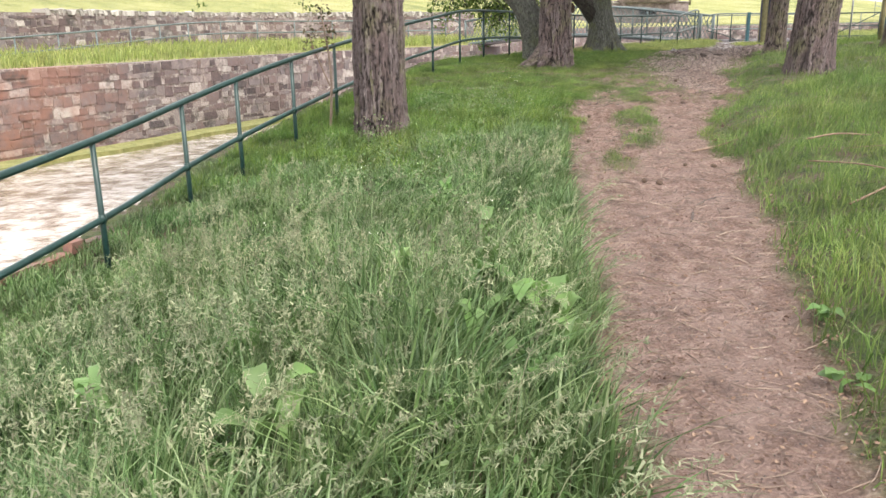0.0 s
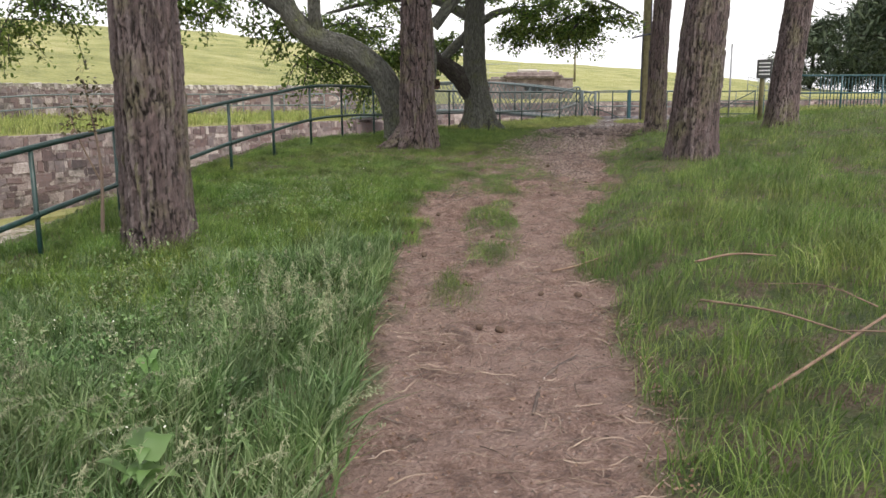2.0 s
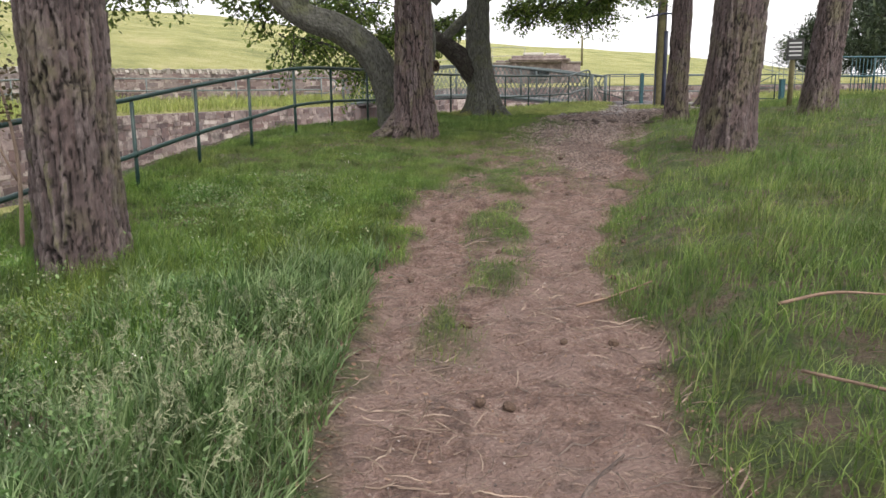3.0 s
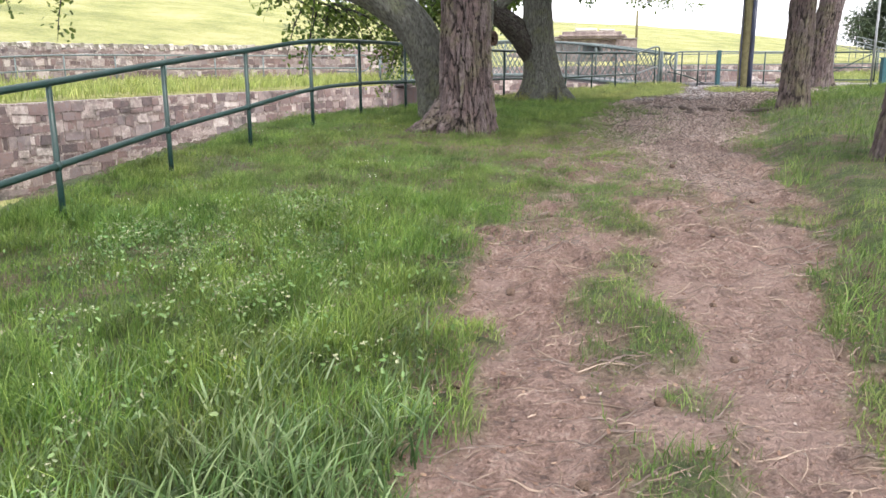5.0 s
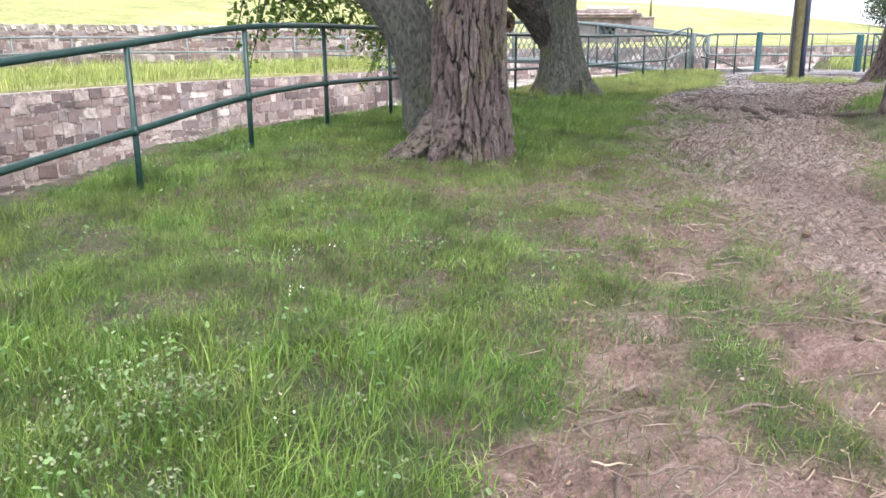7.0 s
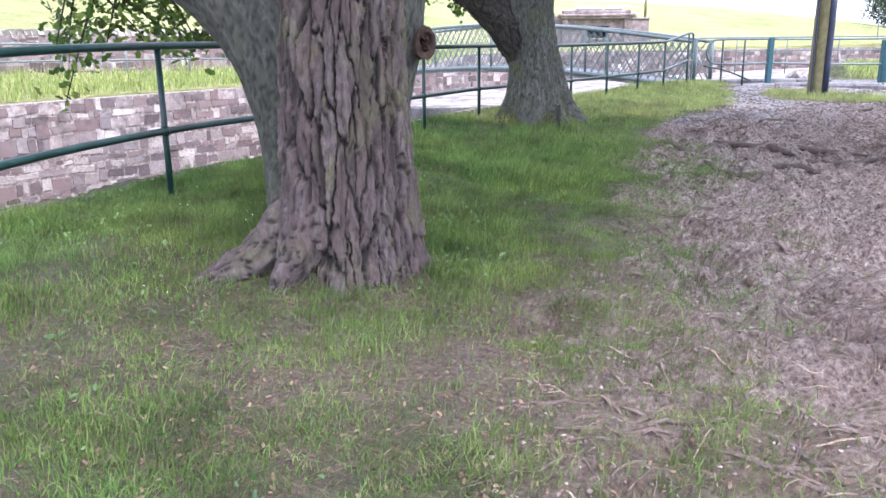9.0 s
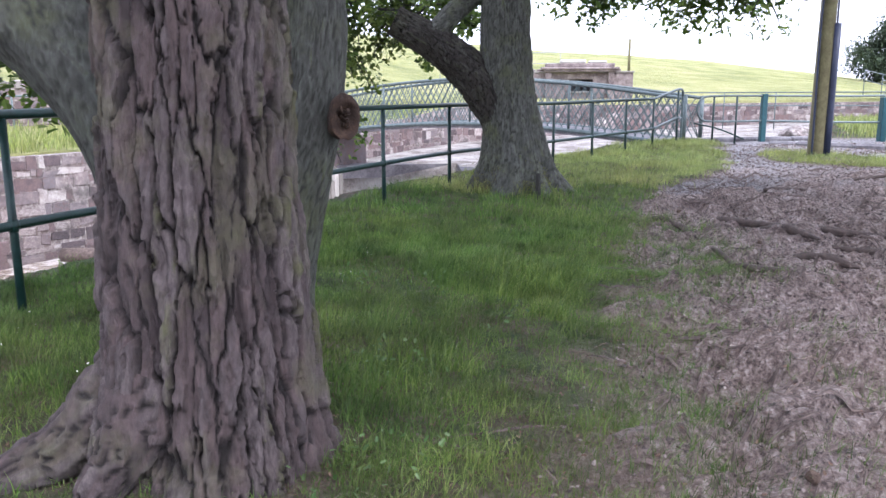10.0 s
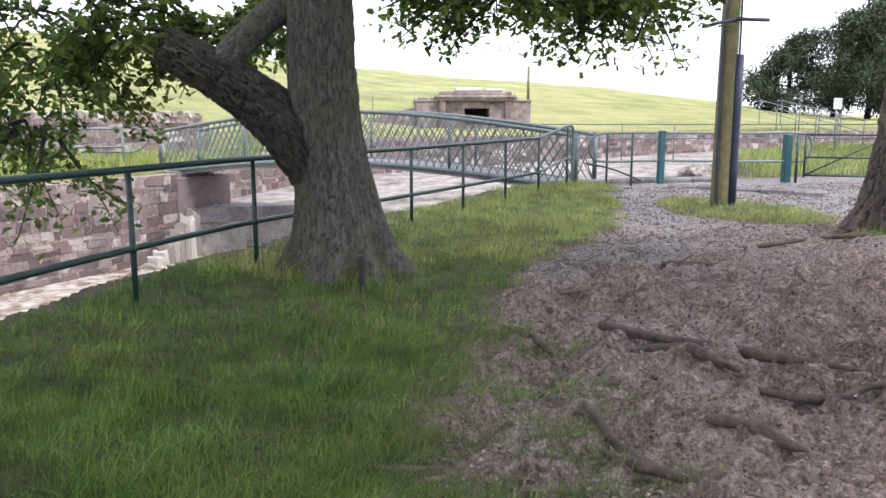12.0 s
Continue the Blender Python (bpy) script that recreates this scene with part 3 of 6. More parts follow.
def stone_face(parent, line, top, bottom, course, length, near, cap, seed, limit=None, proud=0.01, stone_name="stone"):
    """Courses of separate blocks on a wall's face. near(x, y): in the stretch whose blocks are parts; the rest is joined."""
    rnd = random.Random(seed)
    p = np.asarray(line, dtype=float)[:, :2]
    s = np.concatenate([[0], np.cumsum(np.linalg.norm(np.diff(p, axis=0), axis=1))])
    made, rest_v, rest_f, base = 0, [], [], 0
    rest = [(np.array([v.co[:] for v in m.vertices]), [list(q.vertices) for q in m.polygons]) for m in REST_MESHES]
    z = bottom
    while z < top - 0.05:
        hgt = min(course * rnd.uniform(0.6, 1.45), top - z)
        u = rnd.uniform(-0.3, 0)
        while u < s[-1]:
            ln = length * rnd.choice((0.45, 0.7, 0.9, 1.2, 1.7)) * rnd.uniform(0.85, 1.15)
            c = u + ln / 2
            if 0 < c < s[-1]:
                x, y = np.interp(c, s, p[:, 0]), np.interp(c, s, p[:, 1])
                if limit is not None and z + hgt > limit(x, y):
                    u += ln
                    continue
                k = min(np.searchsorted(s, c), len(p) - 1)
                d = p[k] - p[k - 1]
                ang = math.degrees(math.atan2(d[1], d[0]))
                out = proud * rnd.uniform(-0.2, 1.5)
                dz, hz = rnd.uniform(-0.03, 0.03), hgt * rnd.uniform(0.62, 1.15)
                m = pose(x, y, z + hgt / 2 + dz, 0, 0, ang) @ Matrix.Translation((0, 0.05 - out, 0)) @ pose(0, 0, 0, 0, rnd.uniform(-4, 4), 0) @ Matrix.Diagonal((ln - rnd.uniform(0.012, 0.035), 0.12, hz - rnd.uniform(0.01, 0.03), 1))
                if near(x, y) and made < cap:
                    link(stone_name, STONE_MESHES[rnd.randrange(8)], parent, m)
                    made += 1
                else:
                    v, f = rest[rnd.randrange(8)]
                    M = np.array(m)
                    rest_v.append(v @ M[:3, :3].T + M[:3, 3])
                    rest_f += [[a + base for a in q] for q in f]
                    base += len(v)
            u += ln
        z += hgt
    if rest_v:
        by = {}
        for q in rest_f:
            by.setdefault(len(q), []).append(q)
        ob = link("stonework", mesh_np("stonework", np.vstack(rest_v), list(by.values()), STONES), parent)
        ob["kind"] = "stuff"


def upper_top(x, y):
    return 0.75 + 0.65 * float(smooth_step(3.5, 8.5, np.array(x)))


def build_walls():
    far_line = path_points(FAR_EDGE[2:12], 130)
    far_low = far_line[far_line[:, 1] < 41.0]
    far_up = far_line[far_line[:, 1] >= 40.7]
    w = wall_strip("wall_far_bank", far_low, 0.7, -1.9, 0.7, MORTAR)
    tagged(w, "red and grey coursed sandstone retaining wall of the channel", "wall", kind="structure")
    WALLS.append((w, far_low, 0.68, -1.62, 0.25, 0.36, lambda x, y: 24 < y < 39, 300, 1))
    d = np.gradient(far_low, axis=0)
    d /= np.linalg.norm(d, axis=1)[:, None]
    s = np.linspace(0, 1, len(far_low)) * 30
    shelf = far_low + np.stack([d[:, 1], -d[:, 0]], 1) * (1.1 + 0.5 * (fractal(s * 0.6, s * 0.0, 55) - 0.5))[:, None]
    tagged(wall_strip("channel_ledge", shelf[far_low[:, 1] < 31], -1.5, -1.9, 1.0, MOSS), "low ledge of yellow-green algae along the channel wall", "ledge", kind="structure")
    w2 = wall_strip("wall_far_bank_upper", far_up, upper_top, -0.6, 0.7, MORTAR)
    tagged(w2, "coursed sandstone retaining wall beyond the weir", "wall", kind="structure")
    WALLS.append((w2, far_up, 1.36, -0.35, 0.25, 0.36, lambda x, y: y < 49, 150, 2))
    back = path_points(BACK_WALL[:7], 90)
    w3 = wall_strip("wall_back", back, 2.3, 0.5, 0.6, MORTAR)
    tagged(w3, "long grey rubble stone wall at the foot of the embankment", "wall", kind="structure")
    WALLS.append((w3, back, 2.2, 0.9, 0.25, 0.34, lambda x, y: 31 < y < 46, 300, 3))
    # rough coping stones on edge along the back wall
    rnd = random.Random(6)
    p = path_points(BACK_WALL[:7], 300)
    made = 0
    for k in range(0, 299):
        x, y = p[k]
        if not (30 < y < 50) or made > 200:
            continue
        d = p[k + 1] - p[k]
        m = pose(x, y, 2.32, 0, 0, math.degrees(math.atan2(d[1], d[0]))) @ Matrix.Translation((0, 0.3, 0)) @ Matrix.Diagonal((np.linalg.norm(d) * 0.92, 0.62, 0.16 * rnd.uniform(0.8, 1.7), 1))
        link("coping_stone", COPING_MESHES[rnd.randrange(8)], w3, m)
        made += 1
    # near bank: a retaining wall seen only by its top stones
    near = path_points(NEAR_EDGE[1:13], 120)
    nl = near[::-1]
    w4 = wall_strip("wall_near_bank", nl, lambda x, y: float(bank(np.array(x + 0.5), np.array(y))) - 0.12, -1.9, 0.55, MORTAR)
    tagged(w4, "stone retaining wall under the grassy near bank", "wall", kind="structure")
    WALLS.append((w4, nl, -0.3, -1.6, 0.24, 0.5, lambda x, y: False, 0, 4))


WALLS = []
COPING_MESHES = stone_meshes(COPING, 8, 9)
build_walls()


def build_weir():
    weir = tagged(new("weir"), "concrete weir slab stepping down the stone channel", "weir")
    wall_strip("slab", WEIR, -0.3, -0.72, 1.2, CONCRETE, weir)
    wall_strip("weir_wall", WEIR + np.array([0.12, 0.25]), -0.7, -1.9, 1.0, MORTAR, weir)
    # sloping wing with stepped coping
    wing = tagged(new("wing_wall"), "sloping stone wing wall with stepped pale coping", "wall")
    a, b = np.array([3.1, 41.0, -0.28]), np.array([1.95, 39.3, -1.62])
    for k in range(9):
        c = a + (b - a) * (k + 0.5) / 9
        m = pose(c[0], c[1], (c[2] - 1.9) / 2, 0, 0, math.degrees(math.atan2(b[1] - a[1], b[0] - a[0]))) @ Matrix.Diagonal((0.235, 0.34, c[2] + 1.9, 1))
        link("step_stone", COPING_MESHES[k % 8], wing, m)
    # old timber lying in the channel
    tube("timber_log", [(-2.9, 33.4, -1.5), (-1.2, 32.8, -1.48), (0.7, 31.6, -1.56)], [0.17, 0.2, 0.15], ROOT, None, 10, 14)
    tagged(bpy.data.objects["timber_log"], "weathered grey timber log lying in shallow water", "log")


build_weir()


# ---- railings ----
def ball(bm, x, y, z, r):
    bmesh.ops.create_uvsphere(bm, u_segments=10, v_segments=6, radius=r, matrix=Matrix.Translation((x, y, z)))


def post_mesh(height, r, mat, collars=(0.0,)):
    v, q, t = tube_arrays([(0, 0, -0.3), (0, 0, height)], [r, r * 0.92], 10, 2)
    vs, qs, ts = [v], [q], [t]
    base = len(v)
    for z in collars:
        v, q, t = tube_arrays([(0, 0, z - 0.04), (0, 0, z - 0.015), (0, 0, z + 0.015), (0, 0, z + 0.04)], [r * 1.0, r * 1.5, r * 1.5, r * 1.0], 10, 6, base)
        vs.append(v), qs.append(q), ts.append(t)
        base += len(v)
    return mesh_np("post", np.vstack(vs), [np.vstack(qs), np.vstack(ts)], mat, True)


def railing(name, points, mat, label, height=1.12, mid=0.55, r=0.026, post_r=0.026, group="", ends=True):
    """Tubular railing: posts, a top rail and a middle rail; points give x, y and the top rail's height."""
    rail = tagged(new(name), label, "railing", group)
    me = post_mesh(height, post_r, mat, (height - mid,))
    pts = np.asarray(points, dtype=float)
    for x, y, z in pts:
        link("post", me, rail, Matrix.Translation((x, y, z - height)))
    tube("top_rail", pts, [r], mat, rail, 10, len(pts) * 4)
    tube("middle_rail", pts - np.array([0, 0, mid]), [r * 0.95], mat, rail, 10, len(pts) * 4)
    return rail


railing("bank_railing", NEAR_RAIL[:-1], RAIL, "dark green painted tubular steel railing along the bank", mid=0.645, r=0.03)
# the railing's last, raised length beside the footbridge
END = [(10.05, 32.05, 1.86), (10.5, 32.55, 1.95), (11.06, 33.16, 2.06), (11.25, 33.42, 2.04)]
end = tagged(new("railing_end"), "weathered green railing end rising to the footbridge", "railing")
tube("top_rail", END + [(11.32, 33.52, 1.95), (11.33, 33.54, 0.8)], [0.028], GREYRAIL, end, 10, 30)
tube("middle_rail", [(x, y, z - 0.645) for x, y, z in END], [0.026], GREYRAIL, end, 10, 14)
link("post", post_mesh(1.3, 0.026, RAIL), end, Matrix.Translation((11.06, 33.16, 0.76)))

far_rail = path_points([(-17.3, 16, 1.12), (-14.0, 24, 1.35), (-11.6, 31, 1.68), (-9.6, 36.5, 1.95), (-6.2, 39.6, 1.97), (-2.5, 41.0, 1.95), (1.2, 41.6, 1.93)], 19)
railing("far_railing", far_rail, GREYRAIL, "weathered grey-green tubular railing on the far bank", 1.1, 0.5, 0.03, 0.028)
loop = tagged(new("railing_loop"), "rounded tubular barrier end beside the footbridge", "railing")
tube("hoop", [(0.4, 41.6, 1.95), (1.5, 41.75, 1.95), (1.9, 41.75, 1.7), (1.5, 41.75, 1.3), (0.4, 41.6, 1.3)], [0.026], GREYRAIL, loop, 8, 24)
link("post", post_mesh(1.05, 0.026, GREYRAIL), loop, Matrix.Translation((1.2, 41.72, 0.85)))


# ---- lattice footbridge ----
def build_bridge():
    bridge = tagged(new("footbridge"), "arched grey-green iron lattice footbridge over the channel", "bridge")
    a, b = np.array([11.55, 33.9]), np.array([2.2, 41.6])
    d = (b - a) / np.linalg.norm(b - a)
    nrm = np.array([d[1], -d[0]])
    L = np.linalg.norm(b - a)

    def deck(u):
        return 0.72 + 0.42 * math.sin(math.pi * min(max(u / L, 0), 1))

    def head(u):
        return deck(u) + 1.12 + 0.12 * math.sin(math.pi * u / L)
    bar_v, bar_q, bar_t = tube_arrays([(0, 0, -0.5), (0, 0, 0.5)], [0.016, 0.016], 4, 2)
    bar = mesh_np("lattice_bar", bar_v, [bar_q, bar_t], GREYRAIL)
    for side in (0.0, 1.5):
        off = a + nrm * side
        def at(u, z):
            return Vector((off[0] + d[0] * u, off[1] + d[1] * u, z))
        par = link("parapet", None, bridge)
        us = np.linspace(0, L, 30)
        tube("top_chord", [at(u, head(u)) for u in us], [0.045], GREYRAIL, par, 8, 40)
        tube("bottom_chord", [at(u, deck(u)) for u in us], [0.06], GREYRAIL, par, 8, 40)
        for k in range(5):
            u = L * k / 4
            tube("stanchion", [at(u, deck(u)), at(u, head(u) + (0.06 if k in (0, 4) else 0))], [0.055 if k in (0, 4) else 0.035], GREYRAIL, par, 8, 2)
        n = 60
        for k in range(n):
            for way in (-1, 1):
                u0, u1 = L * (k + 0.5) / n - way * 0.36, L * (k + 0.5) / n + way * 0.36
                p, q = at(min(max(u0, 0), L), deck(min(max(u0, 0), L))), at(min(max(u1, 0), L), head(min(max(u1, 0), L)))
                v = q - p
                m = Matrix.Translation((p + q) / 2) @ v.to_track_quat("Z", "Y").to_matrix().to_4x4() @ Matrix.Diagonal((1, 1, v.length, 1))
                link("lattice_bar", bar, par, m)
    vs, qs = [], []
    n = 24
    for u in np.linspace(0, L, n):
        for s, z in ((0, 0.0), (1.5, 0.0), (1.5, -0.14), (0, -0.14)):
            q = a + nrm * s + d * u
            vs.append((q[0], q[1], deck(u) + 0.02 + z))
    for k in range(n - 1):
        for j in range(4):
            qs.append((k * 4 + j, k * 4 + (j + 1) % 4, k * 4 + 4 + (j + 1) % 4, k * 4 + 4 + j))
    qs += [(0, 3, 2, 1), (n * 4 - 4, n * 4 - 3, n * 4 - 2, n * 4 - 1)]
    link("deck", mesh_np("deck", np.array(vs), [np.array(qs)], CONCRETE), bridge)
    for u, w in ((0.1, 1.0), (L - 0.2, 1.4)):
        q = a + nrm * 0.75 + d * u
        part("abutment", box(bmesh.new(), (w, 2.1, 1.9), pose(q[0], q[1], deck(u) - 1.1, 0, 0, math.degrees(math.atan2(d[1], d[0]))), 0.03), STONES, bridge)


build_bridge()


# ---- gates and barriers at the top of the path ----
def square_post(parent, x, y, z0, z1, w, mat, name="gate_post"):
    part(name, box(bmesh.new(), (w, w, z1 - z0), Matrix.Translation((x, y, (z0 + z1) / 2)), 0.01), mat, parent)


def build_gates():
    g = tagged(new("path_barrier"), "blue-green tubular barrier with rounded ends across the path", "barrier")
    zt, zm = 1.9, 1.3
    loopL = [(13.4, 33.72, zt), (12.2, 33.62, zt), (11.85, 33.6, zt - 0.05), (11.72, 33.58, zt - 0.3), (11.85, 33.6, zm + 0.05), (12.2, 33.62, zm), (13.4, 33.72, zm)]
    tube("hoop", loopL, [0.026], GREYRAIL, g, 10, 40)
    for x in (12.15, 12.75):
        tube("upright", [(x, 33.62 + (x - 12.2) * 0.08, 0.7), (x, 33.62 + (x - 12.2) * 0.08, zt)], [0.024], RAIL, g, 8, 2)
    tube("brace", [(11.8, 33.9, 1.25), (12.5, 34.0, 1.1), (13.1, 33.9, 0.85)], [0.02], RAIL, g, 8, 8)
    square_post(g, 13.48, 33.74, 0.6, 1.95, 0.13, TEAL)
    g2 = tagged(new("path_barrier"), "long blue-green tubular barrier beyond the wooden pole", "barrier")
    loopR = [(13.5, 33.74, zt), (15.6, 33.7, zt - 0.02), (16.7, 33.55, zt - 0.02), (17.0, 33.5, zt - 0.12), (17.06, 33.5, zt - 0.4), (16.9, 33.5, zm - 0.03), (16.6, 33.55, zm - 0.05), (15.6, 33.7, zm - 0.05), (13.5, 33.74, zm)]
    tube("hoop", loopR, [0.026], GREYRAIL, g2, 10, 50)
    tube("upright", [(15.1, 33.72, 0.7), (15.1, 33.72, zt)], [0.024], RAIL, g2, 8, 2)
    square_post(g2, 16.5, 33.58, 0.6, 1.85, 0.16, TEAL)
    tube("upright", [(16.55, 33.3, 0.6), (16.55, 33.3, 1.85)], [0.03], RAIL, g2, 8, 2)
    fg = tagged(new("field_gate"), "closed green tubular metal field gate with diagonal brace", "gate")
    p, q = Vector((16.75, 33.3, 0)), Vector((18.25, 32.45, 0))
    for z in (0.95, 1.35, 1.85):
        tube("bar", [p + Vector((0, 0, z)), q + Vector((0, 0, z))], [0.022], RAIL, fg, 8, 2)
    tube("brace", [p + Vector((0, 0, 0.95)), q + Vector((0, 0, 1.85))], [0.018], RAIL, fg, 8, 2)
    for e in (p, q):
        tube("stile", [e + Vector((0, 0, 0.9)), e + Vector((0, 0, 1.88))], [0.024], RAIL, fg, 8, 2)
    gp = tagged(new("bollard"), "blue-green square steel gate post", "post")
    square_post(gp, 18.45, 32.3, 0.6, 1.65, 0.17, TEAL, "shaft")
    part("cap", box(bmesh.new(), (0.2, 0.2, 0.03), Matrix.Translation((18.45, 32.3, 1.66)), 0.008), TEAL, gp)
    kerb = tagged(new("kerb"), "low pale stone kerb beside the gate", "kerb")
    for k in range(5):
        x, y = 13.6 + 0.42 * k, 33.0 - 0.46 * k
        part("kerb_stone", box(bmesh.new(), (0.6, 0.22, 0.3), pose(x, y, 0.7 + 0.015 * (k % 2), 0, 0, -48 + 3 * (k % 3)), 0.05), CONCRETE, kerb)
    sill = tagged(new("kerb"), "pale stone sill running under the barrier", "kerb")
    for k in range(4):
        part("kerb_stone", box(bmesh.new(), (1.0, 0.25, 0.3), pose(11.9 + k * 1.01, 34.05 + 0.03 * k, 0.74, 0, 0, 2), 0.04), CONCRETE, sill)
    rock = bmesh.new()
    bmesh.ops.create_icosphere(rock, subdivisions=3, radius=0.5)
    for v in rock.verts:
        v.co *= 1 + 0.35 * (noise.noise(v.co * 2.2))
        v.co.z *= 0.6
    bmesh.ops.transform(rock, matrix=Matrix.Translation((15.9, 36.2, 0.75)), verts=rock.verts)
    me = bpy.data.meshes.new("boulder")
    rock.to_mesh(me)
    rock.free()
    me.materials.append(MORTAR)
    tagged(link("boulder", me), "rounded grey boulder at the channel edge", "rock")


TEAL = simple("teal_paint", [(0.3, (0.006, 0.045, 0.058)), (0.55, (0.012, 0.07, 0.085)), (0.75, (0.035, 0.12, 0.135))], 12, 0.4, 0, 0.2, 0.002)
build_gates()

railing("field_railing", path_points([(14.5, 46.5, 1.95), (20, 44.5, 1.95), (27, 42, 1.95), (36, 40, 1.95)], 13), GREYRAIL, "green tubular railing round the field", 1.1, 0.5, 0.024, 0.022)
STAIR = [(29.2, 47.6, 2.03), (30.1, 51.6, 2.54), (30.9, 55.7, 3.05)]
for k in (0.0, 1.3):
    railing("stair_railing", path_points([(S[0] + k, S[1], S[2]) for S in STAIR], 5), GREYRAIL, "railing climbing the embankment steps", 1.0, 0.5, 0.022, 0.022, "railings of the embankment steps")
crest_fence = railing("crest_railing", path_points([(8.5, 59.5, 3.85), (13, 60.3, 4.15), (15.5, 60.5, 4.2)], 4), STEEL, "thin grey railing behind the valve house", 1.2, 0.6, 0.018, 0.018)


# ---- pole with conduit ----
def build_pole():
    x, y = 12.45, 29.75
    z0 = float(land(x, y)) - 0.2
    pole = tagged(new("utility_pole"), "mossy wooden utility pole with blue-black cable guard", "pole")
    tube("shaft", [(x, y, z0), (x + 0.02, y, 4.0), (x + 0.04, y, 8.0)], [0.16, 0.14, 0.12], POLEWOOD, pole, 18, 20)
    tube("cable_guard", [(x + 0.13, y - 0.14, z0), (x + 0.15, y - 0.12, 3.25)], [0.07, 0.07], CONDUIT, pole, 12, 4)
    tube("cable", [(x - 0.14, y - 0.1, z0), (x - 0.15, y - 0.07, 3.4), (x - 0.1, y - 0.1, 4.2)], [0.02], CONDUIT, pole, 8, 10)
    tube("cable", [(x + 0.14, y - 0.12, 3.2), (x + 0.1, y - 0.14, 7.9)], [0.018], CONDUIT, pole, 8, 4)
    tube("arm", [(x - 0.6, y - 0.2, 3.66), (x, y - 0.17, 3.8)], [0.028, 0.028], CONDUIT, pole, 8, 2)
    tube("arm", [(x, y - 0.17, 3.8), (x + 0.62, y - 0.15, 3.8)], [0.03, 0.03], CONDUIT, pole, 8, 2)


build_pole()


# ---- valve house at the embankment's foot ----
def build_house():
    h = tagged(new("valve_house"), "small flat-topped sandstone valve house with dark window opening", "building")
    base = pose(15.4, 57.2, 0, 0, 0, -8)
    W, D, z0, z1 = 5.6, 3.0, 0.9, 2.95
    def blk(name, sx, sy, za, zb, x, y, mat, bev=0.02):
        return part(name, box(bmesh.new(), (sx, sy, zb - za), base @ Matrix.Translation((x, y, (za + zb) / 2)), bev), mat, h)
    blk("wall", 2.35, D, z0, z1, -W / 2 + 1.17, 0, STONEWORK)
    blk("wall", 2.05, D, z0, z1, W / 2 - 1.02, 0, STONEWORK)
    blk("wall", 1.25, D, z0, 2.0, -0.02 + 0.14, 0, STONEWORK)
    blk("wall", 1.25, D, 2.62, z1, -0.02 + 0.14, 0, STONEWORK)
    blk("back_wall", 1.25, 0.3, 2.0, 2.62, 0.12, 1.2, STONEWORK)
    blk("window_sill", 1.2, 0.12, 1.93, 2.02, 0.12, -D / 2 - 0.03, COPING)
    blk("central_bay", 0.3, 0.25, z0, 3.1, -1.55, -D / 2 - 0.12, STONEWORK)
    blk("central_bay", 0.3, 0.25, z0, 3.1, 1.65, -D / 2 - 0.12, STONEWORK)
    blk("cornice", 3.7, 0.6, 3.0, 3.1, 0.05, -D / 2 - 0.05, STONEWORK)
    blk("cornice", 3.95, 0.75, 3.1, 3.24, 0.05, -D / 2 - 0.05, STONEWORK, 0.04)
    blk("cornice", 3.5, 0.6, 3.24, 3.42, 0.05, -D / 2, STONEWORK, 0.03)
    blk("parapet", 1.3, 0.5, 3.42, 3.62, -0.3, -D / 2, COPING, 0.05)
    blk("parapet", 0.9, 0.5, 3.42, 3.56, 0.95, -D / 2, COPING, 0.05)
    blk("roof_slab", W + 0.1, D + 0.1, z1, z1 + 0.09, 0, 0, COPING)
    for k in range(6):
        blk("parapet_block", 0.55, 0.4, z1 + 0.08, z1 + 0.2, -W / 2 + 0.35 + k * 0.6 * (1 if k < 2 else 1.45), -D / 2 + 0.22, STONEWORK, 0.03)
    # sloping wing on the uphill side
    wing = bmesh.new()
    vs = [wing.verts.new(base @ Vector(c)) for c in ((-W / 2, -1.2, 0.9), (-W / 2 - 2.2, -1.0, 0.9), (-W / 2, -1.2, 2.7), (-W / 2 - 2.2, -1.0, 2.1), (-W / 2, 1.0, 0.9), (-W / 2 - 2.2, 1.0, 0.9), (-W / 2, 1.0, 2.7), (-W / 2 - 2.2, 1.0, 2.1))]
    for f in ((0, 2, 3, 1), (4, 5, 7, 6), (2, 6, 7, 3), (1, 3, 7, 5), (0, 1, 5, 4), (0, 4, 6, 2)):
        wing.faces.new([vs[i] for i in f])
    part("wing_wall", wing, STONEWORK, h)


STONEWORK = simple("weathered_sandstone", [(0.34, (0.07, 0.055, 0.055)), (0.45, (0.16, 0.125, 0.12)), (0.56, (0.24, 0.195, 0.185)), (0.7, (0.38, 0.33, 0.31))], 2.2, 0.92, 0, 0.7, 0.03)
build_house()


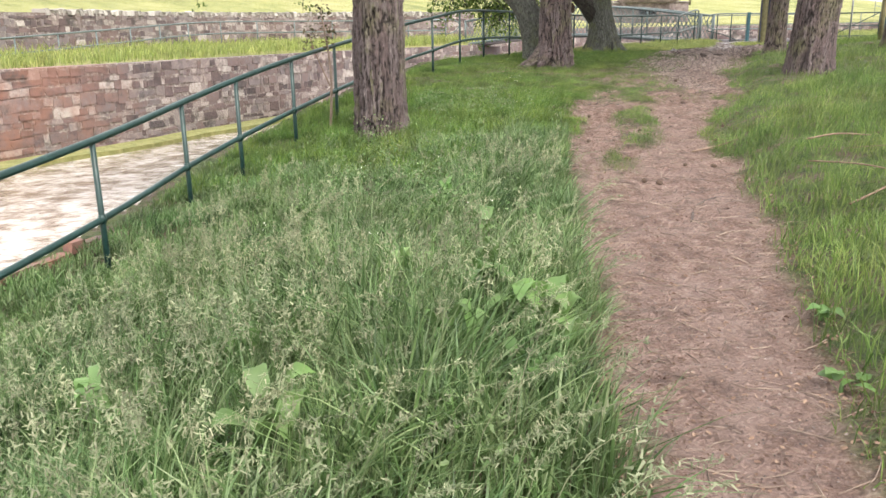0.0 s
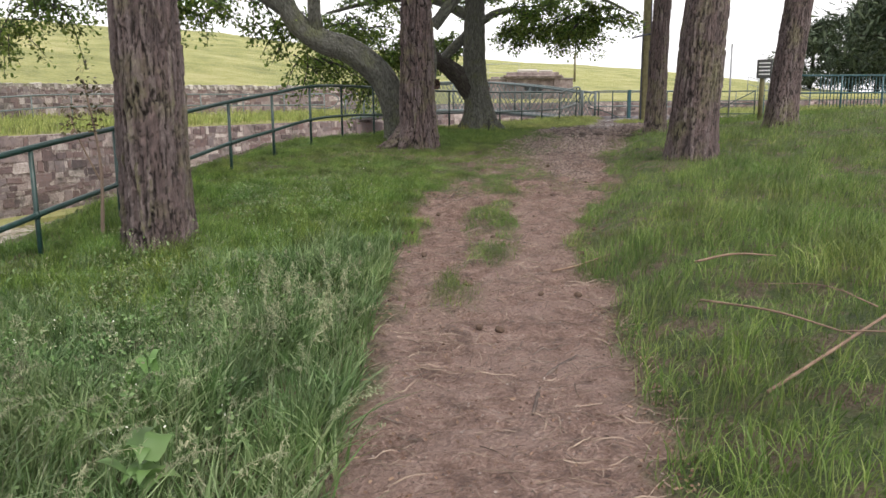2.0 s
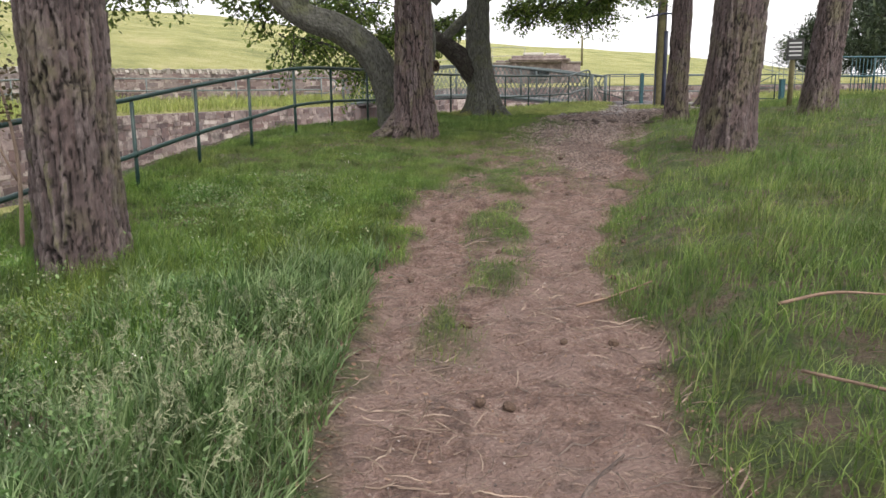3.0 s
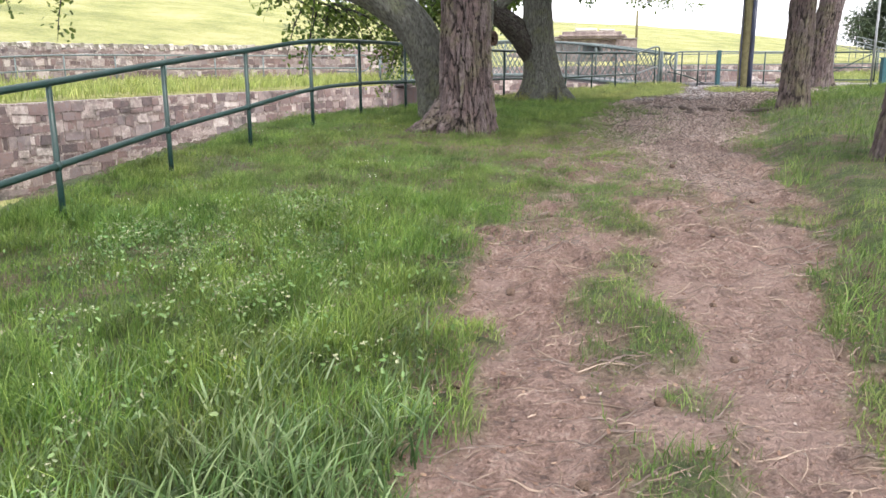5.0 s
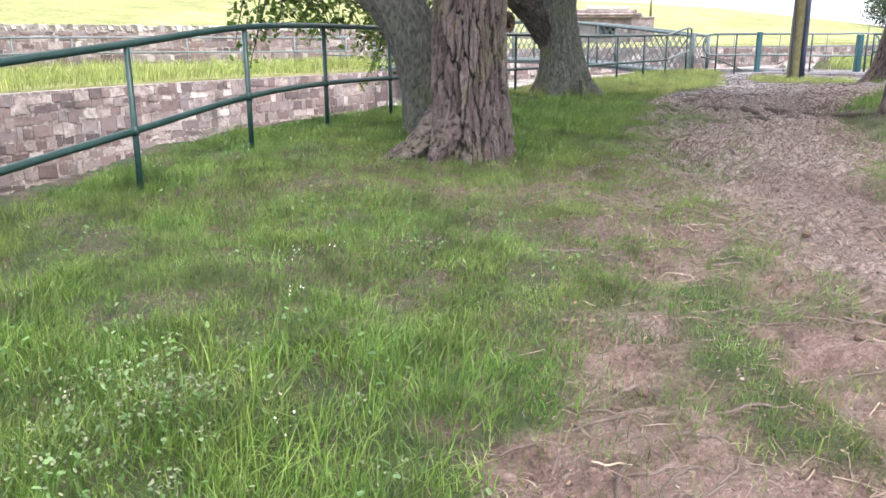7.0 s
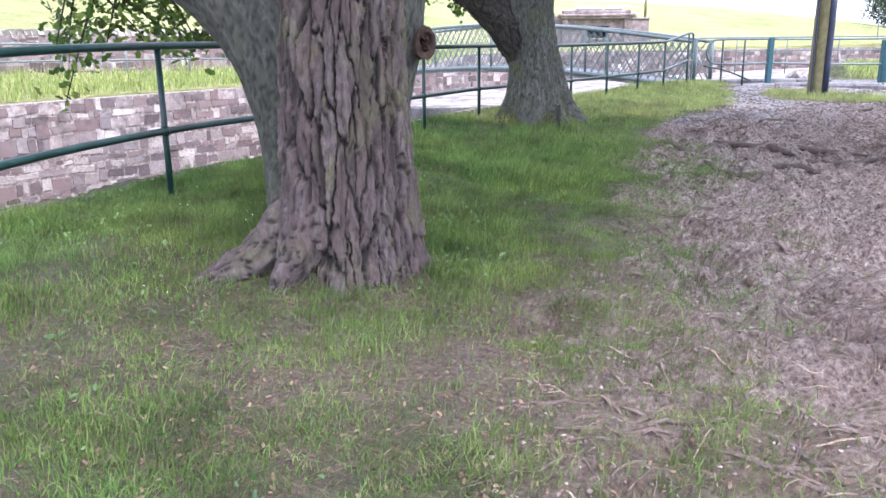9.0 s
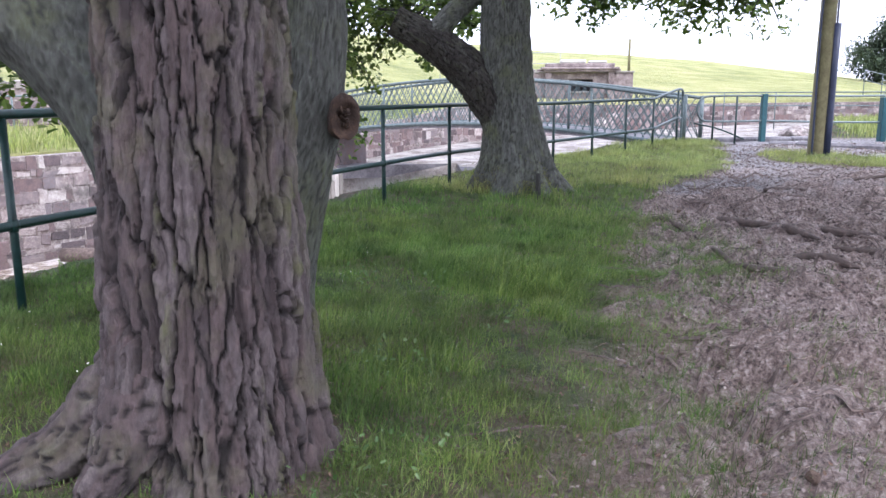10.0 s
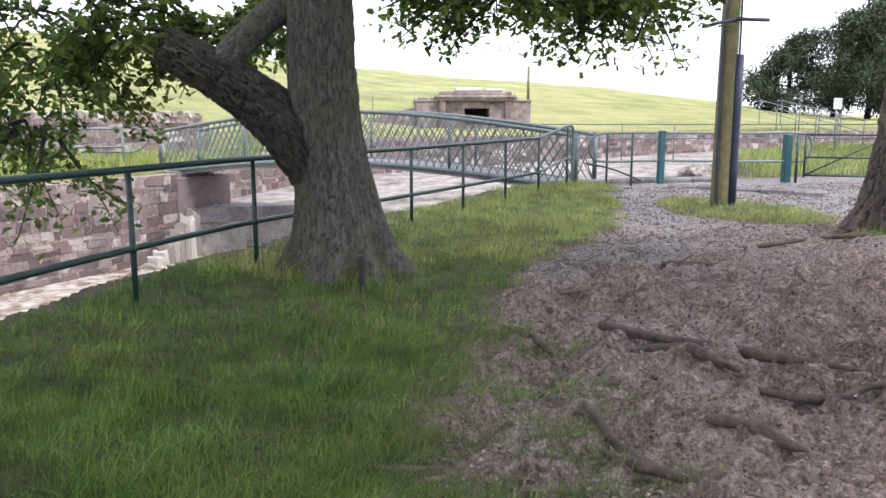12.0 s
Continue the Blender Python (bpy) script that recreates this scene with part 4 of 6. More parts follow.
# ---- trees ----
def cells(u, v, wrap, seed, jitter=0.42):
    """Cell pattern on a cylinder: nearest and next distances and a random value per cell; wrap cells round."""
    i, j = np.floor(u).astype(np.int64), np.floor(v).astype(np.int64)
    f1, f2, cid = np.full(u.shape, 9.0), np.full(u.shape, 9.0), np.zeros(u.shape)
    ax, ay, bx, by = (np.zeros(u.shape) for _ in range(4))

    def h(a, b, k):
        q = (a * 374761393 + b * 668265263 + (k + seed) * 974711) & 0x7FFFFFFF
        q = ((q ^ (q >> 13)) * 1274126177) & 0x7FFFFFFF
        return ((q ^ (q >> 16)) & 0xFFFF) / 65535.0
    for a in (-1, 0, 1):
        for b in (-1, 0, 1):
            ca, cb = i + a, j + b
            w = np.mod(ca, wrap)
            px, py = ca + 0.5 + jitter * 2 * (h(w, cb, 1) - 0.5), cb + 0.5 + jitter * 2 * (h(w, cb, 2) - 0.5)
            d = np.abs(u - px) * 0.6 + np.hypot(u - px, v - py) * 0.6
            near, second = d < f1, (d >= f1) & (d < f2)
            bx, by = np.where(near, ax, np.where(second, px, bx)), np.where(near, ay, np.where(second, py, by))
            f2 = np.where(near, f1, np.minimum(f2, d))
            cid = np.where(near, h(w, cb, 3), cid)
            ax, ay = np.where(near, px, ax), np.where(near, py, ay)
            f1 = np.where(near, d, f1)
    level = np.abs(by - ay) / (np.abs(by - ay) + np.abs(bx - ax) + 1e-6)
    return f1, f2, cid, level


def trunk(name, points, radii, mat, parent, around, along, plate=(0.1, 0.3), depth=0.03, flare=0.0, seed=1, lobes=5, label=""):
    """A limb with cracked bark in relief."""
    p = path_points(points, along)
    ln = np.concatenate([[0], np.cumsum(np.linalg.norm(np.diff(p, axis=0), axis=1))])
    r = np.interp(np.linspace(0, 1, along), np.linspace(0, 1, len(radii)), radii)
    _, uu, vv = ring_frames(p)
    a = np.linspace(0, 2 * np.pi, around, endpoint=False)
    A, S = np.meshgrid(a, ln)
    wrap = max(5, int(round(2 * np.pi * max(radii[0], radii[-1]) / plate[0])))
    ring = A / (2 * np.pi)
    # noise that closes round the trunk: blend two shifted copies
    def loop_noise(fa, fs, k, octaves=3):
        n0, n1 = fractal(ring * fa, S * fs, k, octaves), fractal((ring - 1) * fa, S * fs, k, octaves)
        return n0 * (1 - ring) + n1 * ring
    U = ring * wrap + (loop_noise(wrap * 1.1, 3.2 / plate[1] * 0.5, seed + 4) - 0.5) * 0.85 + (loop_noise(wrap * 4.0, 16, seed + 14) - 0.5) * 0.45
    V = S / plate[1] + (loop_noise(wrap * 0.8, 2.0, seed + 24) - 0.5) * 1.2 + (loop_noise(wrap * 3.5, 16, seed + 34) - 0.5) * 0.6
    f1, f2, cid, level = cells(U, V, wrap, seed)
    width = 0.08 + 0.12 * loop_noise(wrap * 0.7, 2.4, seed + 44)
    ridge = smooth_step(0.0, 1.0, (f2 - f1 - 0.01) / width)
    g1, g2, cid2, _ = cells(U * 2 + 0.37, V * 1.7, wrap * 2, seed + 9)
    ridge = ridge * (0.86 + 0.14 * smooth_step(0.0, 0.12, g2 - g1))
    fine = fractal(A * 9, S * 14, seed, 3) - 0.5
    R = np.repeat(r[:, None], around, 1)
    R = R * (1 + 0.05 * np.sin(A * 3 + seed + S * 0.4) + 0.03 * np.sin(A * 5 + seed * 2))
    if flare:
        R = R + flare * np.exp(-S / 0.3) * (0.55 + 0.45 * np.cos(A * lobes + seed + 0.8 * np.sin(A * 2 + seed)))
        R = R + 0.45 * flare * np.exp(-S / 0.75)
    R = R + depth * 0.7 * (np.sqrt(ridge) - 0.7) + depth * 0.7 * (cid - 0.5) * ridge + depth * 0.75 * (cid2 - 0.5) * ridge + depth * 0.6 * fine
    co = p[:, None] + R[..., None] * (np.cos(A)[..., None] * uu[:, None] + np.sin(A)[..., None] * vv[:, None])
    i = np.arange(along - 1)[:, None] * around
    j = np.arange(around)[None]
    k = (j + 1) % around
    q = np.stack([i + j, i + k, i + around + k, i + around + j], -1).reshape(-1, 4)
    n = along * around
    jj = np.arange(around)
    v = np.vstack([co.reshape(-1, 3), p[-1:]])
    t = np.stack([np.full(around, n), n - around + jj, n - around + (jj + 1) % around], 1)
    me = mesh_np(name, v, [q, t], mat, True)
    set_attribute(me, "ridge", np.append(ridge.ravel(), 1))
    set_attribute(me, "plate", np.append(np.clip(cid * 0.85 + (cid2 - 0.5) * 0.25 + fine * 0.5, 0, 1).ravel(), 0.5))
    return link(name, me, parent, None, label)


def leaves(name, centres, mat, parent, size=0.08, seed=1, flat=0.5, shape="oak"):
    """Small leaves, each a folded lobed blade, at the given centres."""
    rs = np.random.RandomState(seed)
    c = np.asarray(centres)
    n = len(c)
    az, tilt = rs.uniform(0, 2 * np.pi, n), rs.normal(-0.35, flat, n)
    roll = rs.normal(0, 0.6, n)
    fwd = np.stack([np.cos(az) * np.cos(tilt), np.sin(az) * np.cos(tilt), np.sin(tilt)], 1)
    side = np.stack([-np.sin(az), np.cos(az), np.zeros(n)], 1)
    up = np.cross(fwd, side)
    side = side * np.cos(roll)[:, None] + up * np.sin(roll)[:, None]
    up = np.cross(fwd, side)
    s = size * rs.uniform(0.65, 1.3, n)[:, None]
    if shape == "oak":
        prof = [(0, 0, 0), (0.35, 0.3, 0.06), (0.55, 0.2, 0.03), (0.8, 0.34, 0.05), (1.1, 0, -0.08), (0.8, -0.34, 0.05), (0.55, -0.2, 0.03), (0.35, -0.3, 0.06)]
    else:
        prof = [(0, 0.14, 0), (1, 0.06, 0.05), (1, -0.06, 0.05), (0, -0.14, 0)]
    v = np.stack([c + s * (a * fwd + b * side + d * up) for a, b, d in prof], 1)
    k = len(prof)
    if k == 8:
        b0 = np.arange(n)[:, None] * 8
        faces = [np.vstack([b0 + [0, 1, 2, 4], b0 + [0, 4, 6, 7]]), np.vstack([b0 + [2, 3, 4], b0 + [4, 5, 6]])]
    else:
        faces = [np.arange(n)[:, None] * 4 + [0, 1, 2, 3]]
    return link(name, mesh_np(name, v.reshape(-1, 3), faces, mat), parent)


def spray(rs, start, heading, length, droop, leaf_count, spread=0.1):
    """One leafy twig: its curve and the places of its leaves."""
    t = np.linspace(0, 1, 6)[:, None]
    h = np.asarray(heading, dtype=float)
    h = h / np.linalg.norm(h)
    wob = rs.normal(0, 0.08 * length, 3)
    p = np.asarray(start) + h * length * t + np.array([0, 0, -droop]) * length * t ** 2 + wob * np.sin(t * 3)
    u = rs.uniform(0.15, 1.0, leaf_count) ** 0.8
    c = np.stack([np.interp(u, t[:, 0], p[:, k]) for k in range(3)], 1) + rs.normal(0, spread, (leaf_count, 3)) * np.array([1, 1, 0.7])
    return p, c


def crown(tree, anchors, seed, per=6, leaf_count=40, size=0.078, length=(0.45, 1.0), twig_mat=None):
    """Sprays of leaves from each anchor: x, y, z, spread and how strongly it hangs."""
    rs = np.random.RandomState(seed)
    twigs, centres = [], []
    for x, y, z, r, droop in anchors:
        for _ in range(per):
            s = np.array([x, y, z]) + rs.normal(0, r * 0.45, 3) * np.array([1, 1, 0.5])
            a = rs.uniform(0, 2 * np.pi)
            p, c = spray(rs, s, (np.cos(a), np.sin(a), rs.normal(0.0, 0.4)), rs.uniform(*length), droop * rs.uniform(0.4, 1.3), leaf_count)
            twigs.append((p, [0.022, 0.012, 0.004], 6))
            centres.append(c)
    tubes("twig_growth", twigs, twig_mat or OAKBARK, tree, 4)["kind"] = "stuff"
    leaves("crown", np.vstack(centres), OAKLEAF, tree, size, seed)["kind"] = "stuff"


def pine(x, y, r, lean, seed, label, height=15.0, res=(160, 210), flare=0.16, depth=0.03, plate=(0.065, 0.4), detail=4.2, roots=()):
    z = float(land(x, y)) - 0.15
    tree = tagged(new("pine_tree"), label, "tree", "pines beside the path")
    lx, ly = lean
    low = [(x, y, z), (x + lx * 0.5, y + ly * 0.5, z + 1.3), (x + lx * 1.6, y + ly * 1.6, z + 2.8), (x + lx * 3, y + ly * 3, z + detail)]
    trunk("trunk", low, [r * 1.04, r, r * 0.95, r * 0.9], PINEBARK, tree, res[0], res[1], plate, depth, flare, seed)
    for k, (turn, reach, rr) in enumerate(roots):
        c, q = math.cos(math.radians(turn)), math.sin(math.radians(turn))
        ends = [(x + c * d, y + q * d) for d in (r * 0.75, r + reach * 0.3, r + reach * 0.65, r + reach)]
        lifts = (0.34, 0.1, 0.02, -0.06)
        trunk("root", [(a, b, float(land(a, b)) + h) for (a, b), h in zip(ends, lifts)], [rr * 1.25, rr, rr * 0.7, rr * 0.3], PINEBARK, tree, 40, 46, (0.06, 0.16), 0.025, 0, seed + k)
    top = (x + lx * 6, y + ly * 6, z + height)
    tube("upper_trunk", [low[-1], (x + lx * 5, y + ly * 5, z + height * 0.6), top], [r * 0.88, r * 0.65, 0.08], PINEBARK, tree, 14, 24)
    rs = np.random.RandomState(seed)
    br, pads = [], []
    for k in range(16):
        h = z + height * (0.58 + 0.4 * k / 15)
        a = rs.uniform(0, 6.28)
        ln = rs.uniform(1.6, 3.2) * (1.1 - 0.5 * k / 15)
        f = (h - z) / height
        s = np.array([x + lx * (3 + 3 * f), y + ly * (3 + 3 * f), h])
        e = s + np.array([np.cos(a) * ln, np.sin(a) * ln, rs.uniform(0.1, 0.8)])
        br.append((np.array([s, (s + e) / 2 + [0, 0, 0.15], e]), [0.07, 0.02], 6))
        for w in (0.55, 0.8, 1.0):
            pads.append(s + (e - s) * w + rs.normal(0, 0.25, 3))
    tubes("branches", br, PINEBARK, tree, 6)["kind"] = "stuff"
    # needles above the view, added and packed densely to shade the ground below
    c = np.vstack([q + rs.normal(0, 1, (240, 3)) * np.array([0.7, 0.7, 0.28]) for q in pads])
    leaves("crown", c, NEEDLE, tree, 0.36, seed, 0.7, "needle")
    return tree


pine(-0.55, 10.4, 0.3, (0.0, 0.0), 3, "tall pine with deeply cracked grey-brown bark in tall grass", depth=0.04, plate=(0.062, 0.5), flare=0.05)
pine(2.95, 18.22, 0.305, (0.01, 0.0), 7, "thick pine with plated purple-grey bark and spreading root flare", res=(360, 430), flare=0.12, depth=0.05, plate=(0.078, 0.34), roots=((192, 0.62, 0.13), (222, 0.26, 0.13)))
pine(6.92, 14.4, 0.33, (0.1, 0.0), 11, "stout leaning pine with grey cracked bark beside the path", depth=0.035, plate=(0.062, 0.45), flare=0.12)
pine(8.88, 20.4, 0.2, (0.04, 0.0), 15, "slim straight pine with lichen-spotted bark", depth=0.025, res=(110, 180), flare=0.1)
pine(10.5, 17.8, 0.27, (0.15, 0.0), 19, "dark leaning pine in short grass", depth=0.03, res=(110, 180), flare=0.12)
pine(12.6, 26.2, 0.26, (0.22, 0.0), 23, "leaning pine with exposed roots by the pole", depth=0.03, res=(110, 180), flare=0.3)


def oak_behind_pine():
    x, y = 2.75, 19.25
    z = float(land(x, y)) - 0.15
    tree = tagged(new("oak_tree"), "low-forked oak with smooth grey bark and wide crown", "tree", "oaks on the bank")
    trunk("trunk", [(x + 0.22, y, z), (x + 0.31, y, z + 0.45), (x + 0.45, y - 0.02, z + 0.95), (x + 0.58, y - 0.05, z + 1.45), (x + 0.6, y, z + 2.0), (x + 0.52, y + 0.05, z + 2.7), (x + 0.6, y + 0.2, z + 4.6)],
          [0.22, 0.17, 0.135, 0.135, 0.125, 0.12, 0.09], OAKBARK, tree, 110, 200, (0.04, 0.14), 0.008, 0.1, 31)
    trunk("limb", [(x - 0.05, y, z + 0.1), (x - 0.14, y + 0.05, z + 0.85), (x - 0.42, y + 0.1, z + 1.5), (x - 1.0, y + 0.2, z + 2.0), (x - 1.65, y + 0.3, z + 2.25), (x - 2.15, y + 0.4, z + 2.65), (x - 2.45, y + 0.5, z + 3.3), (x - 2.9, y + 0.8, z + 4.5)],
          [0.3, 0.28, 0.27, 0.26, 0.23, 0.19, 0.16, 0.1], OAKBARK, tree, 90, 220, (0.04, 0.14), 0.009, 0.06, 37)
    trunk("limb", [(x - 1.7, y + 0.3, z + 2.35), (x - 1.75, y + 0.1, z + 3.0), (x - 1.6, y - 0.2, z + 4.4)], [0.14, 0.12, 0.08], OAKBARK, tree, 40, 60, (0.04, 0.14), 0.006, 0, 39)
    trunk("limb", [(x - 2.2, y + 0.4, z + 2.75), (x - 3.4, y + 0.6, z + 3.5), (x - 5.0, y + 0.9, z + 4.1), (x - 7.2, y + 1.0, z + 3.5)], [0.13, 0.1, 0.07, 0.02], OAKBARK, tree, 30, 60, (0.04, 0.14), 0.005, 0, 40)
    trunk("limb", [(x + 0.68, y - 0.05, z + 2.5), (x + 1.2, y - 0.2, z + 3.1), (x + 2.2, y - 0.4, z + 3.9), (x + 3.4, y - 0.4, z + 4.5)], [0.12, 0.1, 0.08, 0.05], OAKBARK, tree, 40, 80, (0.04, 0.14), 0.006, 0, 41)
    # broken knot hole on the upright stem
    kx, ky, kz = 3.43, 19.14, 1.91
    bm = bmesh.new()
    bmesh.ops.create_uvsphere(bm, u_segments=26, v_segments=16, radius=0.074)
    for v in bm.verts:
        r = math.hypot(v.co.x, v.co.z)
        if v.co.y < 0:
            v.co.y = -0.03 + 0.08 * max(0, 1 - r / 0.05)
        v.co += 0.02 * noise.noise_vector(v.co * 22)
        v.co.z *= 1.35
    bmesh.ops.transform(bm, matrix=pose(kx + 0.035, ky - 0.075, kz, 0, 0, 28), verts=bm.verts)
    part("knot", bm, KNOT, tree, "broken knot hole", True)
    rnd = random.Random(3)
    for k in range(9):
        a, r = rnd.uniform(0, 6.28), rnd.uniform(0.008, 0.036)
        c = pose(kx + 0.035, ky - 0.075, kz, 0, 0, 28) @ Vector((math.cos(a) * r, -0.035, math.sin(a) * r * 1.4))
        tube("splinter", [c + Vector((0.01, 0.05, 0)), c, c + Vector((rnd.uniform(-0.02, 0.02), -0.02, rnd.uniform(-0.03, 0.03)))], [0.011, 0.008, 0.003], KNOT, tree, 5, 4)
    anchors = [(-4.6, 20.3, 4.2, 0.9, 0.9), (-5.3, 20.2, 3.2, 0.7, 0.9), (-4.3, 20.2, 3.6, 0.7, 0.8), (-3.3, 19.9, 3.9, 0.8, 0.8), (-2.2, 19.8, 3.5, 0.5, 0.7), (-1.2, 19.7, 3.6, 0.5, 0.6), (-0.5, 20.3, 3.9, 0.8, 0.8),
               (0.3, 20.6, 3.2, 0.6, 0.8), (0.9, 21.2, 2.5, 0.45, 0.9), (1.6, 20.6, 3.4, 0.8, 0.6), (2.6, 20.0, 4.2, 0.9, 0.6), (-1.6, 21.0, 4.8, 1.2, 0.5), (1.2, 19.0, 5.2, 1.3, 0.4), (3.9, 20.2, 6.0, 1.1, 0.3), (-3.4, 19.0, 5.3, 1.2, 0.5)]
    crown(tree, anchors, 51, 11, 85, 0.085)
    return tree


def oak_by_path():
    x, y = 5.7, 25.75
    z = float(land(x, y)) - 0.15
    tree = tagged(new("oak_tree"), "grey-barked oak with mossy root flare and a sawn limb", "tree", "oaks on the bank")
    trunk("trunk", [(x, y, z), (x - 0.04, y, z + 0.7), (x - 0.15, y, z + 1.6), (x - 0.18, y, z + 2.6), (x - 0.16, y, z + 3.6), (x - 0.1, y, z + 5.2)], [0.37, 0.325, 0.31, 0.295, 0.255, 0.19], OAKBARK, tree, 170, 260, (0.05, 0.2), 0.02, 0.45, 61, 7)
    trunk("limb", [(x - 0.1, y, z + 0.95), (x - 0.45, y - 0.02, z + 1.5), (x - 0.8, y - 0.05, z + 1.85), (x - 1.25, y - 0.1, z + 2.15), (x - 1.62, y - 0.1, z + 2.35)], [0.25, 0.28, 0.25, 0.21, 0.17], DARKBARK, tree, 110, 160, (0.06, 0.16), 0.032, 0, 67, label="dark sawn-off limb")
    trunk("limb", [(x - 1.15, y - 0.1, z + 2.15), (x - 0.75, y, z + 2.55), (x - 0.25, y + 0.1, z + 2.95)], [0.13, 0.14, 0.16], OAKBARK, tree, 50, 60, (0.045, 0.15), 0.01, 0, 69)
    trunk("limb", [(x - 0.3, y, z + 3.4), (x - 1.3, y + 0.4, z + 3.9), (x - 2.8, y + 0.6, z + 3.9), (x - 4.4, y + 0.4, z + 3.5)], [0.16, 0.12, 0.08, 0.03], OAKBARK, tree, 40, 90, (0.045, 0.15), 0.008, 0, 71)
    trunk("limb", [(x - 0.3, y, z + 3.0), (x + 0.5, y - 0.3, z + 3.5), (x + 1.3, y - 0.5, z + 3.45), (x + 1.55, y - 0.5, z + 3.1)], [0.13, 0.1, 0.075, 0.06], OAKBARK, tree, 40, 60, (0.045, 0.15), 0.008, 0, 73)
    trunk("limb", [(x - 0.2, y, z + 4.0), (x + 1.4, y - 0.2, z + 4.4), (x + 3.2, y - 0.4, z + 4.0), (x + 4.6, y - 0.5, z + 3.4)], [0.14, 0.1, 0.06, 0.02], OAKBARK, tree, 40, 80, (0.045, 0.15), 0.008, 0, 79)
    anchors = [(2.4, 26.8, 3.4, 0.6, 0.9), (3.0, 26.6, 2.9, 0.5, 1.0), (1.6, 26.9, 2.9, 0.6, 1.0), (2.6, 26.5, 2.2, 0.35, 1.2), (3.6, 26.5, 3.3, 0.5, 0.7), (4.3, 26.6, 3.1, 0.4, 0.6), (4.9, 27.0, 3.3, 0.5, 0.6), (1.0, 27.2, 3.7, 0.8, 0.8),
               (6.9, 26.7, 3.7, 0.4, 0.5), (7.7, 26.5, 3.7, 0.45, 0.5), (8.4, 26.4, 3.6, 0.4, 0.6), (8.9, 26.3, 3.6, 0.3, 0.6), (8.2, 25.9, 4.3, 0.9, 0.5), (6.2, 25.5, 4.8, 1.2, 0.4), (4.6, 25.8, 4.9, 1.2, 0.5), (3.0, 26.4, 4.6, 1.1, 0.6), (6.4, 22.2, 3.75, 0.45, 0.5), (7.6, 22.0, 3.6, 0.4, 0.5), (8.3, 22.6, 3.6, 0.4, 0.5), (7.2, 22.9, 4.5, 0.9, 0.4)]
    crown(tree, anchors, 83, 13, 85, 0.088)
    return tree


oak_behind_pine()
oak_by_path()


def distant_pine(x, y, h, r, seed):
    low = 0.3 if y < 50 else 0.12
    z = float(land(x, y)) - 0.2
    tree = tagged(new("pine_tree"), "dark bushy pine beyond the field", "tree", "pines beyond the field")
    tube("trunk", [(x, y, z), (x + 0.3, y, z + h * 0.5), (x, y, z + h * 0.95)], [0.3, 0.2, 0.05], PINEBARK, tree, 10, 12)
    rs = np.random.RandomState(seed)
    br, c = [], []
    for k in range(20):
        f = low + (0.98 - low) * k / 19
        a = rs.uniform(0, 6.28)
        ln = r * (1.1 - 0.75 * f ** 2) * rs.uniform(0.35, 1.3)
        s = np.array([x, y, z + h * f])
        e = s + np.array([np.cos(a) * ln, np.sin(a) * ln, rs.uniform(0.0, 0.9)])
        br.append((np.array([s, (s + e) / 2, e]), [0.08, 0.025], 5))
        for w in (0.45, 0.7, 0.9, 1.05):
            c.append(s + (e - s) * w + rs.normal(0, 1, (130, 3)) * np.array([0.5, 0.5, 0.36]) * (0.6 + 0.08 * h))
    tubes("branches", br, PINEBARK, tree, 5)["kind"] = "stuff"
    leaves("crown", np.vstack(c), NEEDLE, tree, 0.45, seed, 0.7, "needle")


for x, y, h, r, s in ((30.4, 39.6, 13, 4.2, 101), (36, 43, 11, 4.0, 102), (61, 95, 8, 3.8, 103), (63, 90, 10, 4.2, 104), (62, 84, 10.5, 4.4, 105), (60, 77, 10, 4.4, 106), (57, 70, 9.5, 4.2, 107), (68, 86, 11, 4.6, 108)):
    distant_pine(x, y, h, r, s)


# ---- grass ----
def blades(name, x, y, h, w, mat, label, seed, lean=0.35, segs=2, sink=0.03, z=None):
    rs = np.random.RandomState(seed)
    n = len(x)
    z = land(x, y) if z is None else z
    az = rs.uniform(0, 2 * np.pi, n)
    bend = np.minimum(np.abs(rs.normal(0, lean, n)), 0.95) + 0.08
    bx, by = np.cos(az) * bend + 0.12, np.sin(az) * bend - 0.05
    yaw = rs.uniform(0, np.pi, n)
    sx, sy = np.cos(yaw) * w / 2, np.sin(yaw) * w / 2
    rows = []
    for f, wid in ((0, 1.0), (0.55, 0.8)) if segs == 2 else ((0, 1.0), (0.4, 0.95), (0.75, 0.6)):
        px, py, pz = x + bx * h * f * f, y + by * h * f * f, z - sink + (h + sink) * (f - 0.25 * f * f * np.minimum(bend, 1.2))
        rows.append(np.stack([px - sx * wid, py - sy * wid, pz], 1))
        rows.append(np.stack([px + sx * wid, py + sy * wid, pz], 1))
    rows.append(np.stack([x + bx * h, y + by * h, z - sink + (h + sink) * (1 - 0.25 * np.minimum(bend, 1.2))], 1))
    k = len(rows)
    v = np.stack(rows, 1).reshape(-1, 3)
    b = np.arange(n)[:, None] * k
    quads = [b + [0, 1, 3, 2]] if segs == 2 else [b + [0, 1, 3, 2], b + [2, 3, 5, 4]]
    me = mesh_np(name, v, [np.vstack(quads), b + [k - 3, k - 2, k - 1]], mat)
    return tagged(link(name, me), label, "grass", kind="stuff")


def scatter(rs, x0, x1, y0, y1, density, keep):
    n = int((x1 - x0) * (y1 - y0) * density)
    x, y = rs.uniform(x0, x1, n), rs.uniform(y0, y1, n)
    k = rs.uniform(0, 1, n) < keep(x, y)
    return x[k], y[k]


